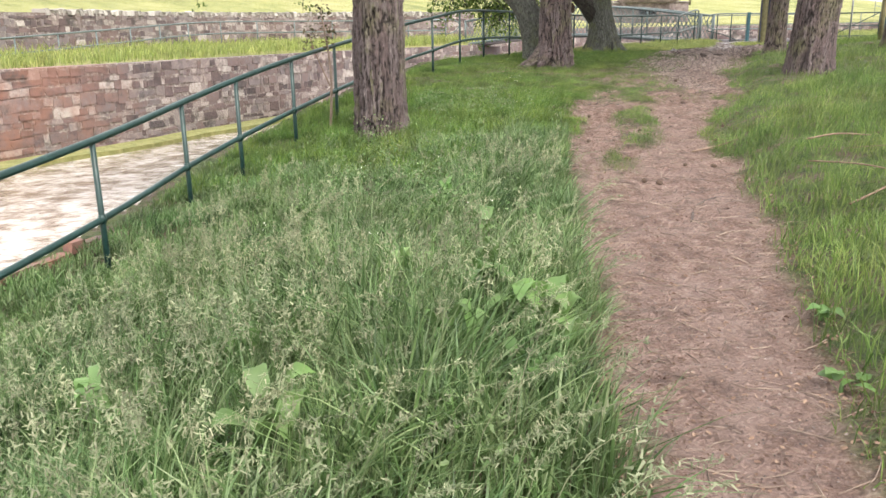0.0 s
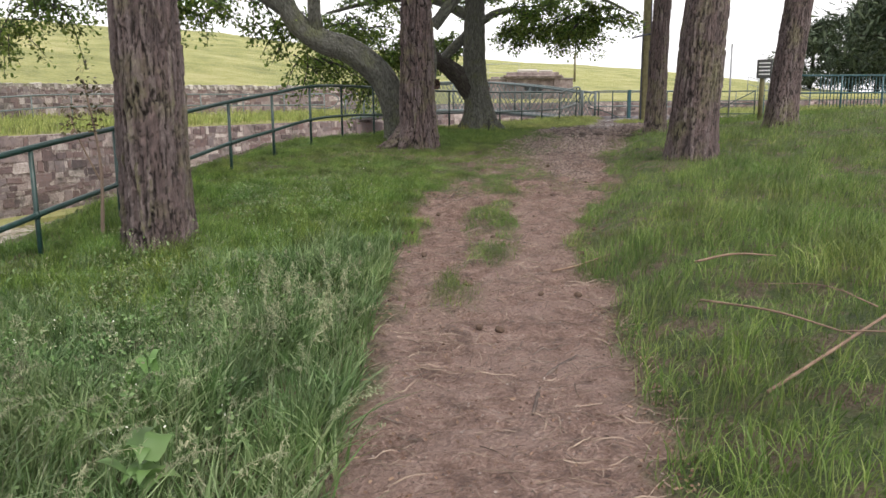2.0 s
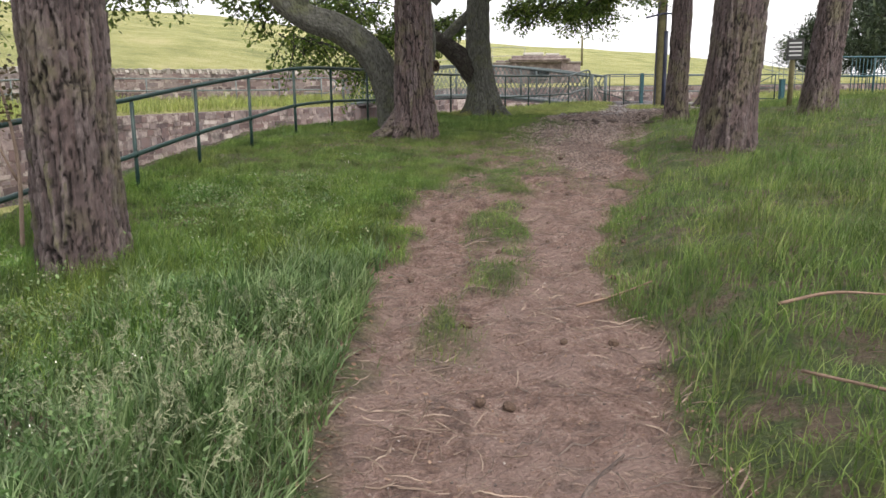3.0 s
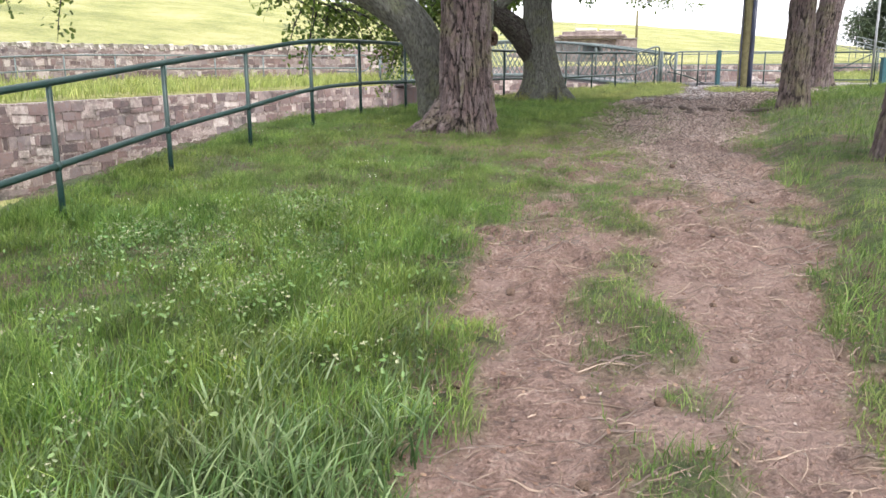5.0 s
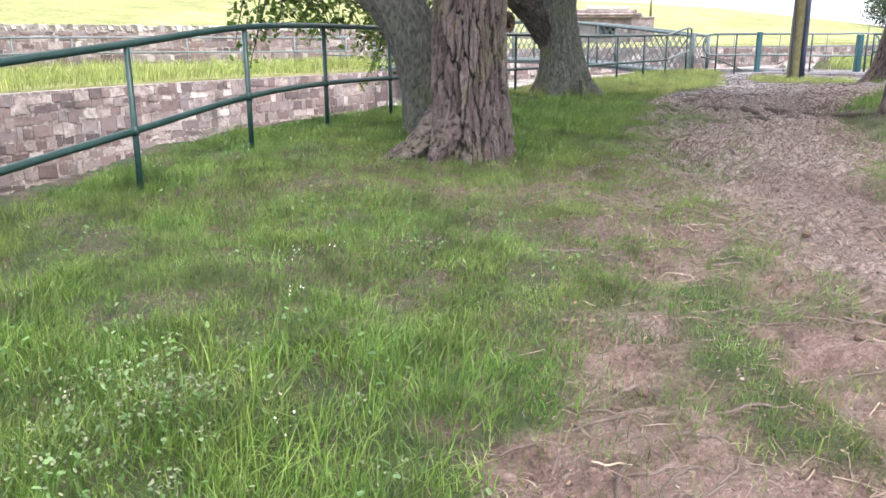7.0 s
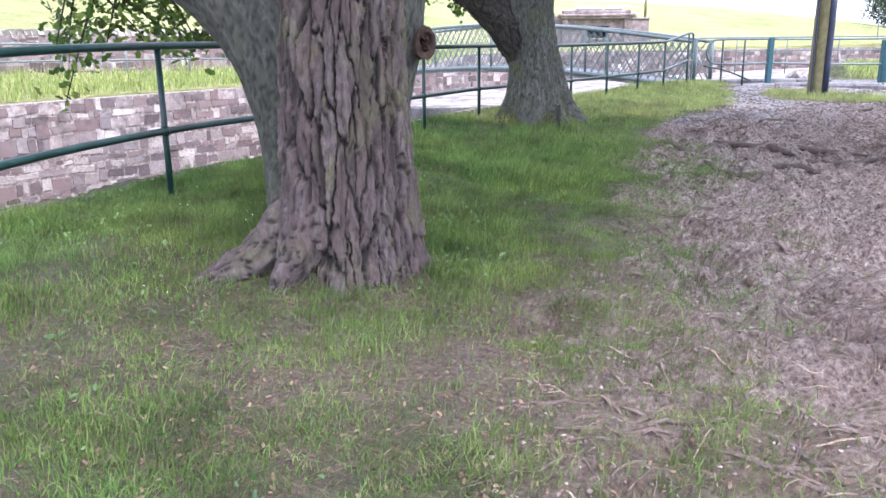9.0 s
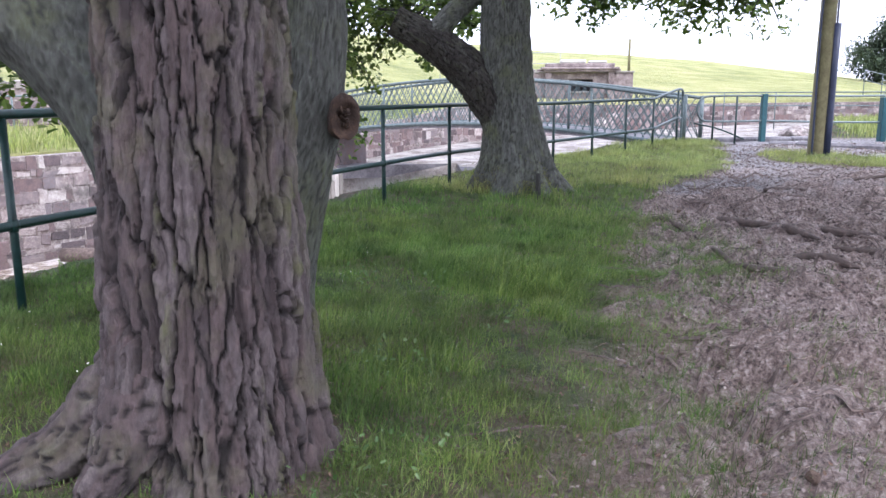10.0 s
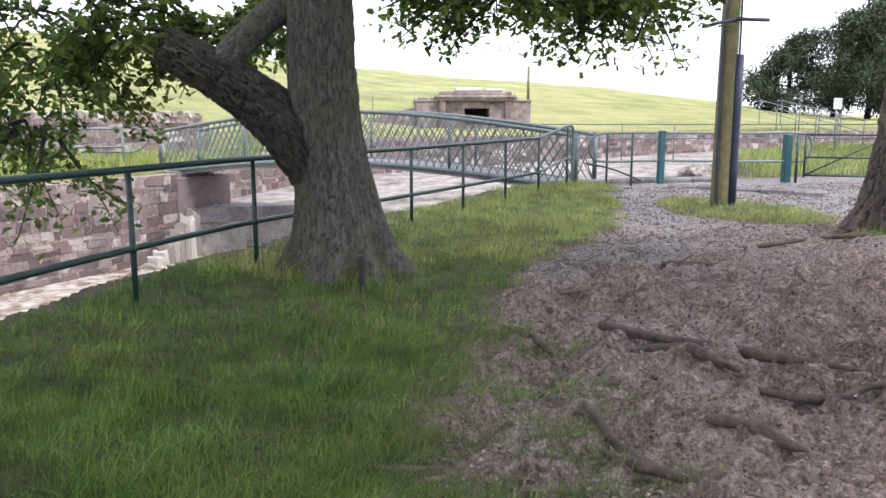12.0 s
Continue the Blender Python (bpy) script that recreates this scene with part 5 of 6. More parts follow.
def on_bank(x, y, edge=0.15):
    return (to_line(x, y, NEAR_EDGE) < -edge)


def grow():
    rs = np.random.RandomState(70)
    xl = lambda y: np.interp(y, PATH_L[:, 0], PATH_L[:, 1])
    # tall meadow grass between railing and path
    x, y = scatter(rs, -4.4, 2.2, -0.5, 11.0, 1350, lambda x, y: (1 - dirt_mask(x, y)) ** 2 * on_bank(x, y, 0.05) * (x < xl(y)) * smooth_step(11.5, 9, y))
    patch = 0.45 * fractal(x * 0.9, y * 0.9, 60) + 0.75 * smooth_step(0.32, 0.68, fractal(x * 2.6, y * 2.6, 160)) - 0.1
    h = (0.16 + 0.42 * patch) * rs.uniform(0.55, 1.15, len(x)) * np.interp(y, [1, 4, 6, 8, 11], [1.05, 1.0, 0.68, 0.48, 0.34]) * smooth_step(-0.25, 0.5, xl(y) - x + 0.25) * (0.42 + 0.58 * smooth_step(0.0, 1.1, x - np.interp(y, NEAR_RAIL[:, 1], NEAR_RAIL[:, 0])))
    blades("tall_grass", x, y, h + 0.04, rs.uniform(0.005, 0.015, len(x)), TALL, "tall grey-green seeding meadow grass on the bank", 71, 0.75, 3)
    # turf further on
    x, y = scatter(rs, -3.5, 9.0, 7.5, 22.5, 3200, lambda x, y: (1 - dirt_mask(x, y)) ** 1.25 * on_bank(x, y, 0.05) * (x < xl(y) + 0.12) * smooth_step(7.5, 10.5, y))
    ragged = smooth_step(3.4, 2.2, np.hypot(x - 3.0, (y - 16.2) * 0.8)) * smooth_step(0.56, 0.44, fractal(x * 2.6, y * 2.6, 67))
    ragged = np.maximum(ragged, smooth_step(1.5, 0.7, np.hypot(x - 4.4, y - 19.6)) * smooth_step(0.6, 0.46, fractal(x * 2.2, y * 2.2, 70)))
    ragged = np.maximum(ragged, smooth_step(14, 15.5, y) * smooth_step(19.5, 18.3, y) * smooth_step(0.36, 0.6, fractal(x * 1.9, y * 1.9, 167)))
    k = rs.uniform(0, 1, len(x)) > 0.55 * ragged
    x, y = x[k], y[k]
    patch = 0.6 * fractal(x * 1.1, y * 1.1, 61) + 0.4 * fractal(x * 3.4, y * 3.4, 68)
    wear = 1 - 0.45 * smooth_step(1.6, 0.5, np.hypot((x - 2.6) / 2.0, (y - 16.3) / 1.7))
    h = (0.06 + 0.19 * smooth_step(0.36, 0.66, patch)) * rs.uniform(0.4, 1.3, len(x)) * wear * np.interp(y, [13, 15, 18, 19.5], [1, 0.5, 0.45, 0.75]) * (0.4 + 0.6 * smooth_step(0.1, 0.55, xl(y) - x))
    blades("turf", x, y, h, rs.uniform(0.003, 0.0075, len(x)), TURF, "soft bright green grass on the shaded bank", 72, 0.95)
    # close-bitten turf with thatch round the pine and along the path's margin
    x, y = scatter(rs, -1.6, 7.4, 12.4, 23.5, 5200, lambda x, y: on_bank(x, y, 0.05) * smooth_step(12.4, 14.2, y) * smooth_step(1.7, -0.3, x - xl(y) + (fractal(x * 1.4, y * 1.4, 171) - 0.5) * 2.4) * (0.12 + 0.88 * smooth_step(0.36, 0.6, fractal(x * 3.1, y * 3.1, 172))))
    h = (0.025 + 0.1 * fractal(x * 2.3, y * 2.3, 173)) * rs.uniform(0.5, 1.4, len(x))
    blades("short_turf", x, y, h, rs.uniform(0.0022, 0.0048, len(x)), LAWN, "short worn turf with brown thatch near the pine", 174, 1.1)
    x, y = scatter(rs, 1.6, 8.6, 7.5, 21.0, 2600, lambda x, y: (x > xl(y) + 0.1) * (x < np.interp(y, PATH_R[:, 0], PATH_R[:, 1])) * (1 - dirt_mask(x, y)) ** 1.2)
    h = (0.025 + 0.12 * fractal(x * 2.3, y * 2.3, 175) * np.interp(y, [10.8, 12], [1, 0.45])) * rs.uniform(0.4, 1.4, len(x))
    blades("path_tufts", x, y, h, rs.uniform(0.0025, 0.006, len(x)), LAWN, "thin trampled grass tufts along the path's middle", 176, 1.0)
    x, y = scatter(rs, 0.5, 17.0, 0.5, 24.0, 900, lambda x, y: (1 - dirt_mask(x, y)) ** 1.6 * (x > np.interp(y, PATH_R[:, 0], PATH_R[:, 1]) - 0.3) * np.interp(np.hypot(x - 2.5, y - 6), [0, 5, 12, 16], [1, 0.9, 0.45, 0.15]))
    patch = 0.5 * fractal(x * 0.8, y * 0.8, 62) + 0.5 * fractal(x * 2.8, y * 2.8, 162)
    h = (0.05 + 0.28 * smooth_step(0.3, 0.75, patch)) * rs.uniform(0.5, 1.2, len(x)) * (0.35 + 0.65 * smooth_step(-0.4, 0.3, x - np.interp(y, PATH_R[:, 0], PATH_R[:, 1])))
    blades("grass", x, y, h, rs.uniform(0.004, 0.008, len(x)), LAWN, "yellow-green uncut grass beside the path", 73, 1.0)
    x, y = scatter(rs, 1.5, 17.0, 21.5, 33.6, 950, lambda x, y: (1 - dirt_mask(x, y)) ** 1.6 * on_bank(x, y, 0.05))
    h = (0.02 + 0.2 * fractal(x * 2.4, y * 2.4, 63)) * rs.uniform(0.35, 1.2, len(x))
    far = y + (fractal(x, y, 66) - 0.5) * 3 > 25.9
    blades("verge_grass", x[~far], y[~far], h[~far], rs.uniform(0.005, 0.01, int((~far).sum())), TURF, "bright green grass round the oak tree", 74, 0.9)
    blades("verge_grass", x[far], y[far], h[far], rs.uniform(0.005, 0.01, int(far.sum())), FIELD, "yellow-green grass round the wooden pole", 77, 0.5)
    t, d = rs.uniform(0, 2 * np.pi, 2600), np.abs(rs.normal(0.55, 0.16, 2600))
    x, y = 5.7 + np.cos(t) * d, 25.75 + np.sin(t) * d
    blades("root_grass", x, y, rs.uniform(0.08, 0.24, 2600) * smooth_step(0.15, 0.55, fractal(x * 3, y * 3, 69)), np.full(2600, 0.007), FIELD, "pale yellow-green grass round the oak's foot", 78, 0.5)
    x, y = scatter(rs, -18, 8, 14, 50, 75, lambda x, y: (to_line(x, y, FAR_EDGE) > 0.5) * (to_line(x, y, BACK_WALL) < -0.3) * (0.3 + 0.7 * (to_line(x, y, FAR_EDGE) < 4)))
    h = (0.18 + 0.42 * fractal(x * 0.6, y * 0.6, 64)) * rs.uniform(0.6, 1.2, len(x))
    blades("terrace_grass", x, y, h, rs.uniform(0.02, 0.035, len(x)), FIELD, "long grass on the far bank above the wall", 75, 0.4)
    x, y = scatter(rs, 14, 34, 20, 48, 60, lambda x, y: ((y > 36) | (x > 16)) * (to_line(x, y, NEAR_EDGE) < -0.3) * (1 - dirt_mask(x, y)))
    h = (0.15 + 0.3 * fractal(x * 0.6, y * 0.6, 65)) * rs.uniform(0.6, 1.2, len(x))
    blades("field_grass", x, y, h, rs.uniform(0.02, 0.03, len(x)), FIELD, "rough grass of the field beyond the fence", 76, 0.4)


grow()


def seed_heads():
    rs = np.random.RandomState(90)
    xl = lambda y: np.interp(y, PATH_L[:, 0], PATH_L[:, 1])
    x, y = scatter(rs, -3.6, 1.4, 1.5, 10.5, 65, lambda x, y: (x < xl(y) - 0.12) * (x > np.interp(y, NEAR_RAIL[:, 1], NEAR_RAIL[:, 0]) + 0.6) * smooth_step(0.35, 0.62, fractal(x * 0.8, y * 0.8, 91)) * smooth_step(9.2, 6.5, y))
    n = len(x)
    z = land(x, y)
    h = rs.uniform(0.42, 0.72, n) * np.interp(y, [1, 4, 6, 10], [1.0, 0.95, 0.72, 0.5])
    az = rs.uniform(0, 2 * np.pi, n)
    lx, ly = np.cos(az) * 0.13 + 0.07, np.sin(az) * 0.13
    blades("grass_stems", x, y, h, np.full(n, 0.0028), SEED, "thin flowering stems of meadow grass", 92, 0.12)
    # feathery panicles: small flat flecks round the top of each stem
    k = 44
    u = rs.uniform(0, 1, (n, k))
    r = 0.042 * (1 - 0.8 * u) * rs.uniform(0.2, 1.2, (n, k))
    a = rs.uniform(0, 2 * np.pi, (n, k))
    c = np.stack([x[:, None] + lx[:, None] * h[:, None] + np.cos(a) * r, y[:, None] + ly[:, None] * h[:, None] + np.sin(a) * r, z[:, None] + h[:, None] * (0.74 + 0.28 * u)], -1).reshape(-1, 3)
    me_ob = leaves("grass_panicles", c, SEED, None, 0.023, 93, 0.9, "needle")
    tagged(me_ob, "pale feathery seed heads above the meadow grass", "grass", kind="stuff")
    # nodding plumes: an arched stem with flecks along its drooping end
    x, y = scatter(rs, -2.6, 1.2, 1.4, 6.5, 26, lambda x, y: (x < xl(y) - 0.05) * (x > np.interp(y, NEAR_RAIL[:, 1], NEAR_RAIL[:, 0]) + 0.5) * smooth_step(0.38, 0.58, fractal(x * 1.4, y * 1.4, 97)))
    n = len(x)
    h, a, z = rs.uniform(0.42, 0.66, n), rs.normal(0.2, 0.7, n), land(x, y)
    t = np.linspace(0, 1, 9)
    run = 0.5 * h[:, None] * t ** 3
    stem = np.stack([x[:, None] + np.cos(a)[:, None] * run, y[:, None] + np.sin(a)[:, None] * run, z[:, None] + h[:, None] * (t * 1.15 - 0.3 * t ** 4)], -1)
    tagged(tubes("plume_stems", [(p, [0.0018, 0.001], 9) for p in stem], SEED, None, 3), "arched stems of flowering meadow grass", "grass", kind="stuff")
    u = rs.uniform(0.68, 1.0, (n, 60))
    k0 = np.minimum((u * 8).astype(int), 7)
    w = (u * 8 - k0)[..., None]
    row = np.arange(n)[:, None]
    c = stem[row, k0] * (1 - w) + stem[row, k0 + 1] * w + rs.normal(0, 0.006, (n, 60, 3))
    tagged(leaves("nodding_plumes", c.reshape(-1, 3), SEED, None, 0.017, 98, 0.7, "needle"), "pale feathery nodding grass plumes", "grass", kind="stuff")
    # low broad-leaved weeds and tiny flowers in the turf
    cx, cy = scatter(rs, -3.2, 4.5, 2.0, 21, 2.6, lambda x, y: (1 - dirt_mask(x, y)) * (dirt_mask(x, y) < 0.15) * on_bank(x, y, 0.4) * (x < xl(y)))
    cz = land(cx, cy)
    hh = np.interp(cy, [2, 7, 11, 20], [0.34, 0.28, 0.14, 0.1])
    q = np.concatenate([np.stack([cx, cy, cz + hh * 0.8], 1)[:, None] + rs.normal(0, 1, (len(cx), 15, 3)) * np.array([0.11, 0.11, 0.05])]).reshape(-1, 3)
    tagged(leaves("weeds", q, HERB, None, 0.026, 94, 0.5), "small pale broad-leaved weeds in the grass", "weeds", kind="stuff")
    fx, fy = scatter(rs, -3.0, 9.0, 5.0, 22, 4, lambda x, y: (dirt_mask(x, y) < 0.05) * (x < xl(y) - 0.2) * on_bank(x, y, 0.4) * smooth_step(0.5, 0.7, fractal(x * 0.7, y * 0.7, 95)))
    fz = land(fx, fy) + np.interp(fy, [2, 7, 11, 20], [0.4, 0.34, 0.2, 0.16])
    q = (np.stack([fx, fy, fz], 1)[:, None] + rs.normal(0, 1, (len(fx), 5, 3)) * np.array([0.03, 0.03, 0.02])).reshape(-1, 3)
    tagged(leaves("small_flowers", q, PETAL, None, 0.009, 96, 0.6), "tiny white flower heads scattered in the grass", "flowers", kind="stuff")



def weed_patches():
    rs = np.random.RandomState(140)
    c, f = [], []
    for cx, cy, r, n, h in ((1.0, 11.2, 0.45, 34, 0.34), (0.7, 11.9, 0.4, 24, 0.3), (1.1, 10.4, 0.35, 22, 0.28), (1.5, 12.6, 0.4, 22, 0.22), (0.6, 10.6, 0.5, 22, 0.32), (0.9, 12.9, 0.5, 24, 0.22), (-0.2, 7.4, 0.6, 30, 0.42), (0.6, 8.3, 0.5, 26, 0.32), (-1.0, 6.6, 0.6, 30, 0.45),
                            (0.3, 12.3, 0.28, 60, 0.34), (1.15, 13.4, 0.22, 34, 0.2), (-0.5, 8.4, 0.4, 60, 0.5), (0.2, 7.0, 0.35, 40, 0.42), (0.0, 6.1, 0.4, 40, 0.45)):
        x, y = rs.normal(cx, r, n), rs.normal(cy, r, n)
        clear = dirt_mask(x, y) < 0.03
        x, y = x[clear], y[clear]
        n = len(x)
        hh = h * rs.uniform(0.6, 1.15, n)
        p = np.stack([x, y, land(x, y) + hh], 1)
        c.append((p[:, None] + rs.normal(0, 1, (n, 8, 3)) * np.array([0.05, 0.05, 0.05]) - np.array([0, 0, 0.05])).reshape(-1, 3))
        f.append((p[:, None] + rs.normal(0, 1, (n, 9, 3)) * np.array([0.03, 0.03, 0.012])).reshape(-1, 3))
    tagged(leaves("tall_weeds", np.vstack(c), HERB, None, 0.023, 141, 0.5), "patches of pale green leafy weeds in the bank grass", "weeds", kind="stuff")
    tagged(leaves("pale_umbels", np.vstack(f), SEED, None, 0.014, 142, 0.5), "flat pale greenish-white flower heads of weeds", "flowers", kind="stuff")


seed_heads()
weed_patches()


def dock_plant(x, y, seed, count=7, size=0.2, up=0.22, label="broad-leaved dock with pale green leaves in grass"):
    rs = random.Random(seed)
    z = float(land(x, y))
    plant = tagged(new("dock_plant"), label, "plant", "broad-leaved plants by the path")
    for k in range(count):
        bm = bmesh.new()
        ln, wd = size * rs.uniform(0.7, 1.2), size * rs.uniform(0.3, 0.42)
        rows = []
        for i in range(7):
            t = i / 6
            half = wd * math.sin(math.pi * (0.08 + 0.92 * t) ** 0.75) * (1 + 0.15 * math.sin(9 * t + k))
            zz = up * 0.4 * math.sin(t * 2.2) - 0.3 * t * t * ln
            rows.append([bm.verts.new((ln * t, s * half, zz + 0.12 * abs(s) * half)) for s in (-1, -0.5, 0, 0.5, 1)])
        for a, b in zip(rows, rows[1:]):
            for i in range(4):
                bm.faces.new((a[i], a[i + 1], b[i + 1], b[i]))
        bmesh.ops.transform(bm, matrix=pose(x + rs.uniform(-0.08, 0.08), y + rs.uniform(-0.08, 0.08), z + up * rs.uniform(0.5, 1.2), rs.uniform(-20, 20), rs.uniform(-25, 15), k * 360 / count + rs.uniform(-25, 25)), verts=bm.verts)
        part("leaf", bm, HERB, plant, smooth=True)
    tube("stalk", [(x, y, z - 0.05), (x, y, z + up)], [0.012, 0.008], HERB, plant, 6, 3)


dock_plant(0.52, 3.35, 1, 9, 0.2, 0.3)
dock_plant(0.3, 3.75, 2, 7, 0.18, 0.3)
dock_plant(1.75, 3.05, 3, 6, 0.1, 0.06, "low pale-leaved weed at the path edge")
dock_plant(2.0, 3.75, 4, 5, 0.09, 0.06, "low pale-leaved weed at the path edge")
dock_plant(-0.6, 2.7, 5, 6, 0.16, 0.3)
dock_plant(0.35, 5.3, 6, 8, 0.15, 0.25)
for k, (x, y, size, up) in enumerate(((0.42, 2.9, 0.14, 0.2), (0.3, 4.3, 0.16, 0.24), (0.1, 3.2, 0.13, 0.3), (0.4, 4.75, 0.13, 0.2), (-0.1, 4.4, 0.12, 0.32), (-0.9, 3.7, 0.12, 0.34), (0.15, 6.3, 0.1, 0.24), (-1.5, 3.2, 0.12, 0.3))):
    dock_plant(x, y, 20 + k, 9, size * 0.7, up)


def sapling():
    x, y = -1.33, 11.3
    z = float(land(x, y)) - 0.1
    s = tagged(new("sapling"), "thin dark sapling with reddish leaf tufts by the railing", "shrub")
    tube("stem", [(x, y, z), (x + 0.05, y, z + 0.9), (x - 0.05, y, z + 1.75)], [0.022, 0.016, 0.008], TWIG, s, 6, 10)
    tube("branch", [(x + 0.03, y, z + 0.7), (x - 0.15, y, z + 1.15), (x - 0.22, y, z + 1.4)], [0.012, 0.006], TWIG, s, 5, 6)
    rs = np.random.RandomState(5)
    c = np.vstack([np.array(q) + rs.normal(0, 1, (60, 3)) * [0.06, 0.06, 0.1] for q in ((x - 0.05, y, z + 1.7), (x - 0.22, y, z + 1.38), (x + 0.02, y, z + 1.35))])
    leaves("foliage", c, LITTER_LEAF, s, 0.05, 6)


LITTER_LEAF = blade_material("dull_leaf", (0.03, 0.035, 0.015), (0.06, 0.055, 0.025), (0.11, 0.075, 0.04))
sapling()


# ---- roots, twigs, cones and litter on the path ----
def on_ground(pts, lift):
    p = np.asarray(pts, dtype=float)
    p = path_points(p, max(6, len(p) * 5))
    z = land(p[:, 0], p[:, 1])
    k = min(7, len(z) // 2 * 2 - 1)
    q = np.pad(z, k // 2, mode="edge")
    z = np.max(np.stack([q[i:i + len(z)] for i in range(k)]), 0) - 0.012
    z = np.convolve(np.pad(z, k // 2, mode="edge"), np.ones(k) / k, mode="valid")
    return np.column_stack([p, z + lift])


ROOTS = [[(7.55, 23.09), (7.74, 22.69), (7.92, 22.22)], [(6.73, 23.43), (6.91, 22.88), (6.87, 22.64)], [(6.64, 22.45), (7.07, 22.36), (7.2, 22.38)], [(7.29, 21.58), (7.45, 21.16), (7.55, 21.07)],
         [(6.5, 21.18), (6.73, 20.88), (7.02, 20.76)], [(10.51, 26.18), (11.58, 26.14), (11.9, 25.9), (12.5, 26.1)], [(9.16, 25.6), (9.8, 25.3)], [(7.8, 21.92), (8.21, 21.68), (8.61, 21.74), (8.8, 20.6)],
         [(6.68, 21.89), (6.69, 21.4), (6.78, 20.99)], [(7.36, 23.72), (8.05, 22.6), (8.71, 22.03)], [(4.18, 16.45), (4.5, 16.28), (4.63, 15.9)], [(2.08, 6.01), (2.29, 6.5), (2.61, 6.86)]]
for k, r in enumerate(ROOTS):
    rr = (0.046, 0.036, 0.031)[k % 3] * (0.45 if k > 9 else 1)
    ob = tube("tree_root", on_ground(r, -rr * 0.4), [rr * 0.5, rr, rr * 0.7, rr * 1.05, rr * 0.8, rr * 0.25], OLDROOT, None, 10, 30)
    tagged(ob, "dark gnarled tree root across the trodden path", "root", "roots across the path")


def strands(name, x, y, heading, length, radius, mat, label, category, seed, wander=0.25, rise=0.0, joints=7):
    """Many thin crooked roots or needles lying on the earth, as three-sided tubes in one mesh."""
    rs = np.random.RandomState(seed)
    n = len(x)
    ang = heading[:, None] + np.cumsum(rs.normal(0, wander, (n, joints)), 1)
    step = (length / joints)[:, None]
    px, py = x[:, None] + np.cumsum(np.cos(ang) * step, 1), y[:, None] + np.cumsum(np.sin(ang) * step, 1)
    pz = land(px, py) + rise + rs.normal(0, 0.35, (n, joints)) * radius[:, None]
    taper = np.interp(np.linspace(0, 1, joints), [0, 0.3, 1], [0.5, 1, 0.25])
    w = radius[:, None] * taper
    sx, sy = -np.sin(ang) * w, np.cos(ang) * w
    ring = np.stack([np.stack([px - sx, py - sy, pz - 0.5 * w], -1), np.stack([px, py, pz + w], -1), np.stack([px + sx, py + sy, pz - 0.5 * w], -1)], 2)
    a = (np.arange(n)[:, None] * joints + np.arange(joints - 1)[None]).ravel()[:, None] * 3
    quads = np.vstack([a + [0, 1, 4, 3], a + [1, 2, 5, 4]])
    tagged(link(name, mesh_np(name, ring.reshape(-1, 3), [quads], mat, True)), label, category, kind="stuff")


def along_path(rs, n, y0, y1, power=1.0, over=0.1, reach=5.5):
    y = y0 + (y1 - y0) * rs.uniform(0, 1, n) ** power
    a, b = np.interp(y, PATH_L[:, 0], PATH_L[:, 1]), np.interp(y, PATH_R[:, 0], PATH_R[:, 1])
    return rs.uniform(a - over, np.minimum(b, a + reach) + over), y


def litter():
    rs = np.random.RandomState(220)
    x, y = along_path(rs, 3600, 5.5, 27.5, 0.8)
    k = (dirt_mask(x, y) > 0.25) & (rs.uniform(0, 1, len(x)) < np.interp(y, [5, 9, 14, 18], [0.2, 0.3, 0.55, 0.6]) * (0.1 + smooth_step(0.46, 0.6, fractal(x * 1.1, y * 1.1, 224))))
    x, y = x[k], y[k]
    n = len(x)
    size = np.interp(y, [6, 13, 19], [0.4, 0.6, 1.0])
    strands("root_mat", x, y, rs.normal(0.1, 0.5, n) + np.pi * (rs.uniform(0, 1, n) < 0.5), rs.uniform(0.25, 1.1, n) * size, rs.uniform(0.004, 0.017, n) * size, ROOT, "mat of thin dark roots ribbing the trodden earth", "roots", 221, 0.16, 0.003, 10)
    x, y = along_path(rs, 3000, 4.5, 23, 0.9)
    k = (dirt_mask(x, y) > 0.2) & (rs.uniform(0, 1, len(x)) < 0.12 + smooth_step(0.42, 0.58, fractal(x * 1.3, y * 1.3, 225)))
    x, y = x[k], y[k]
    n = len(x)
    strands("pale_rootlets", x, y, rs.normal(0.1, 0.9, n), rs.uniform(0.06, 0.34, n), rs.uniform(0.0018, 0.005, n), TWIG, "bleached rootlets and twigs on the earth path", "twigs", 222, 0.16, 0.003)
    x, y = along_path(rs, 42000, 1.8, 25, 1.1, 0.2)
    k = rs.uniform(0, 1, len(x)) < np.interp(y, [2, 6, 9, 15, 17], [0.25, 0.55, 0.75, 0.6, 0.3]) * (0.12 + 0.9 * smooth_step(0.4, 0.6, fractal(x * 1.5, y * 1.5, 226)))
    x, y = x[k], y[k]
    n = len(x)
    strands("needle_litter", x, y, rs.uniform(0, 6.28, n), rs.uniform(0.03, 0.11, n), rs.uniform(0.0009, 0.0022, n), LITTER, "reddish fallen pine needles on the path", "pine needles", 223, 0.12, 0.004, 2)
    x, y = rs.normal(2.6, 1.35, 9000), rs.normal(16.9, 1.0, 9000)
    strands("needle_litter", x, y, rs.uniform(0, 6.28, 9000), rs.uniform(0.04, 0.12, 9000), rs.uniform(0.001, 0.0024, 9000), LITTER, "reddish fallen needles round the pine's foot", "pine needles", 227, 0.12, 0.008, 2)


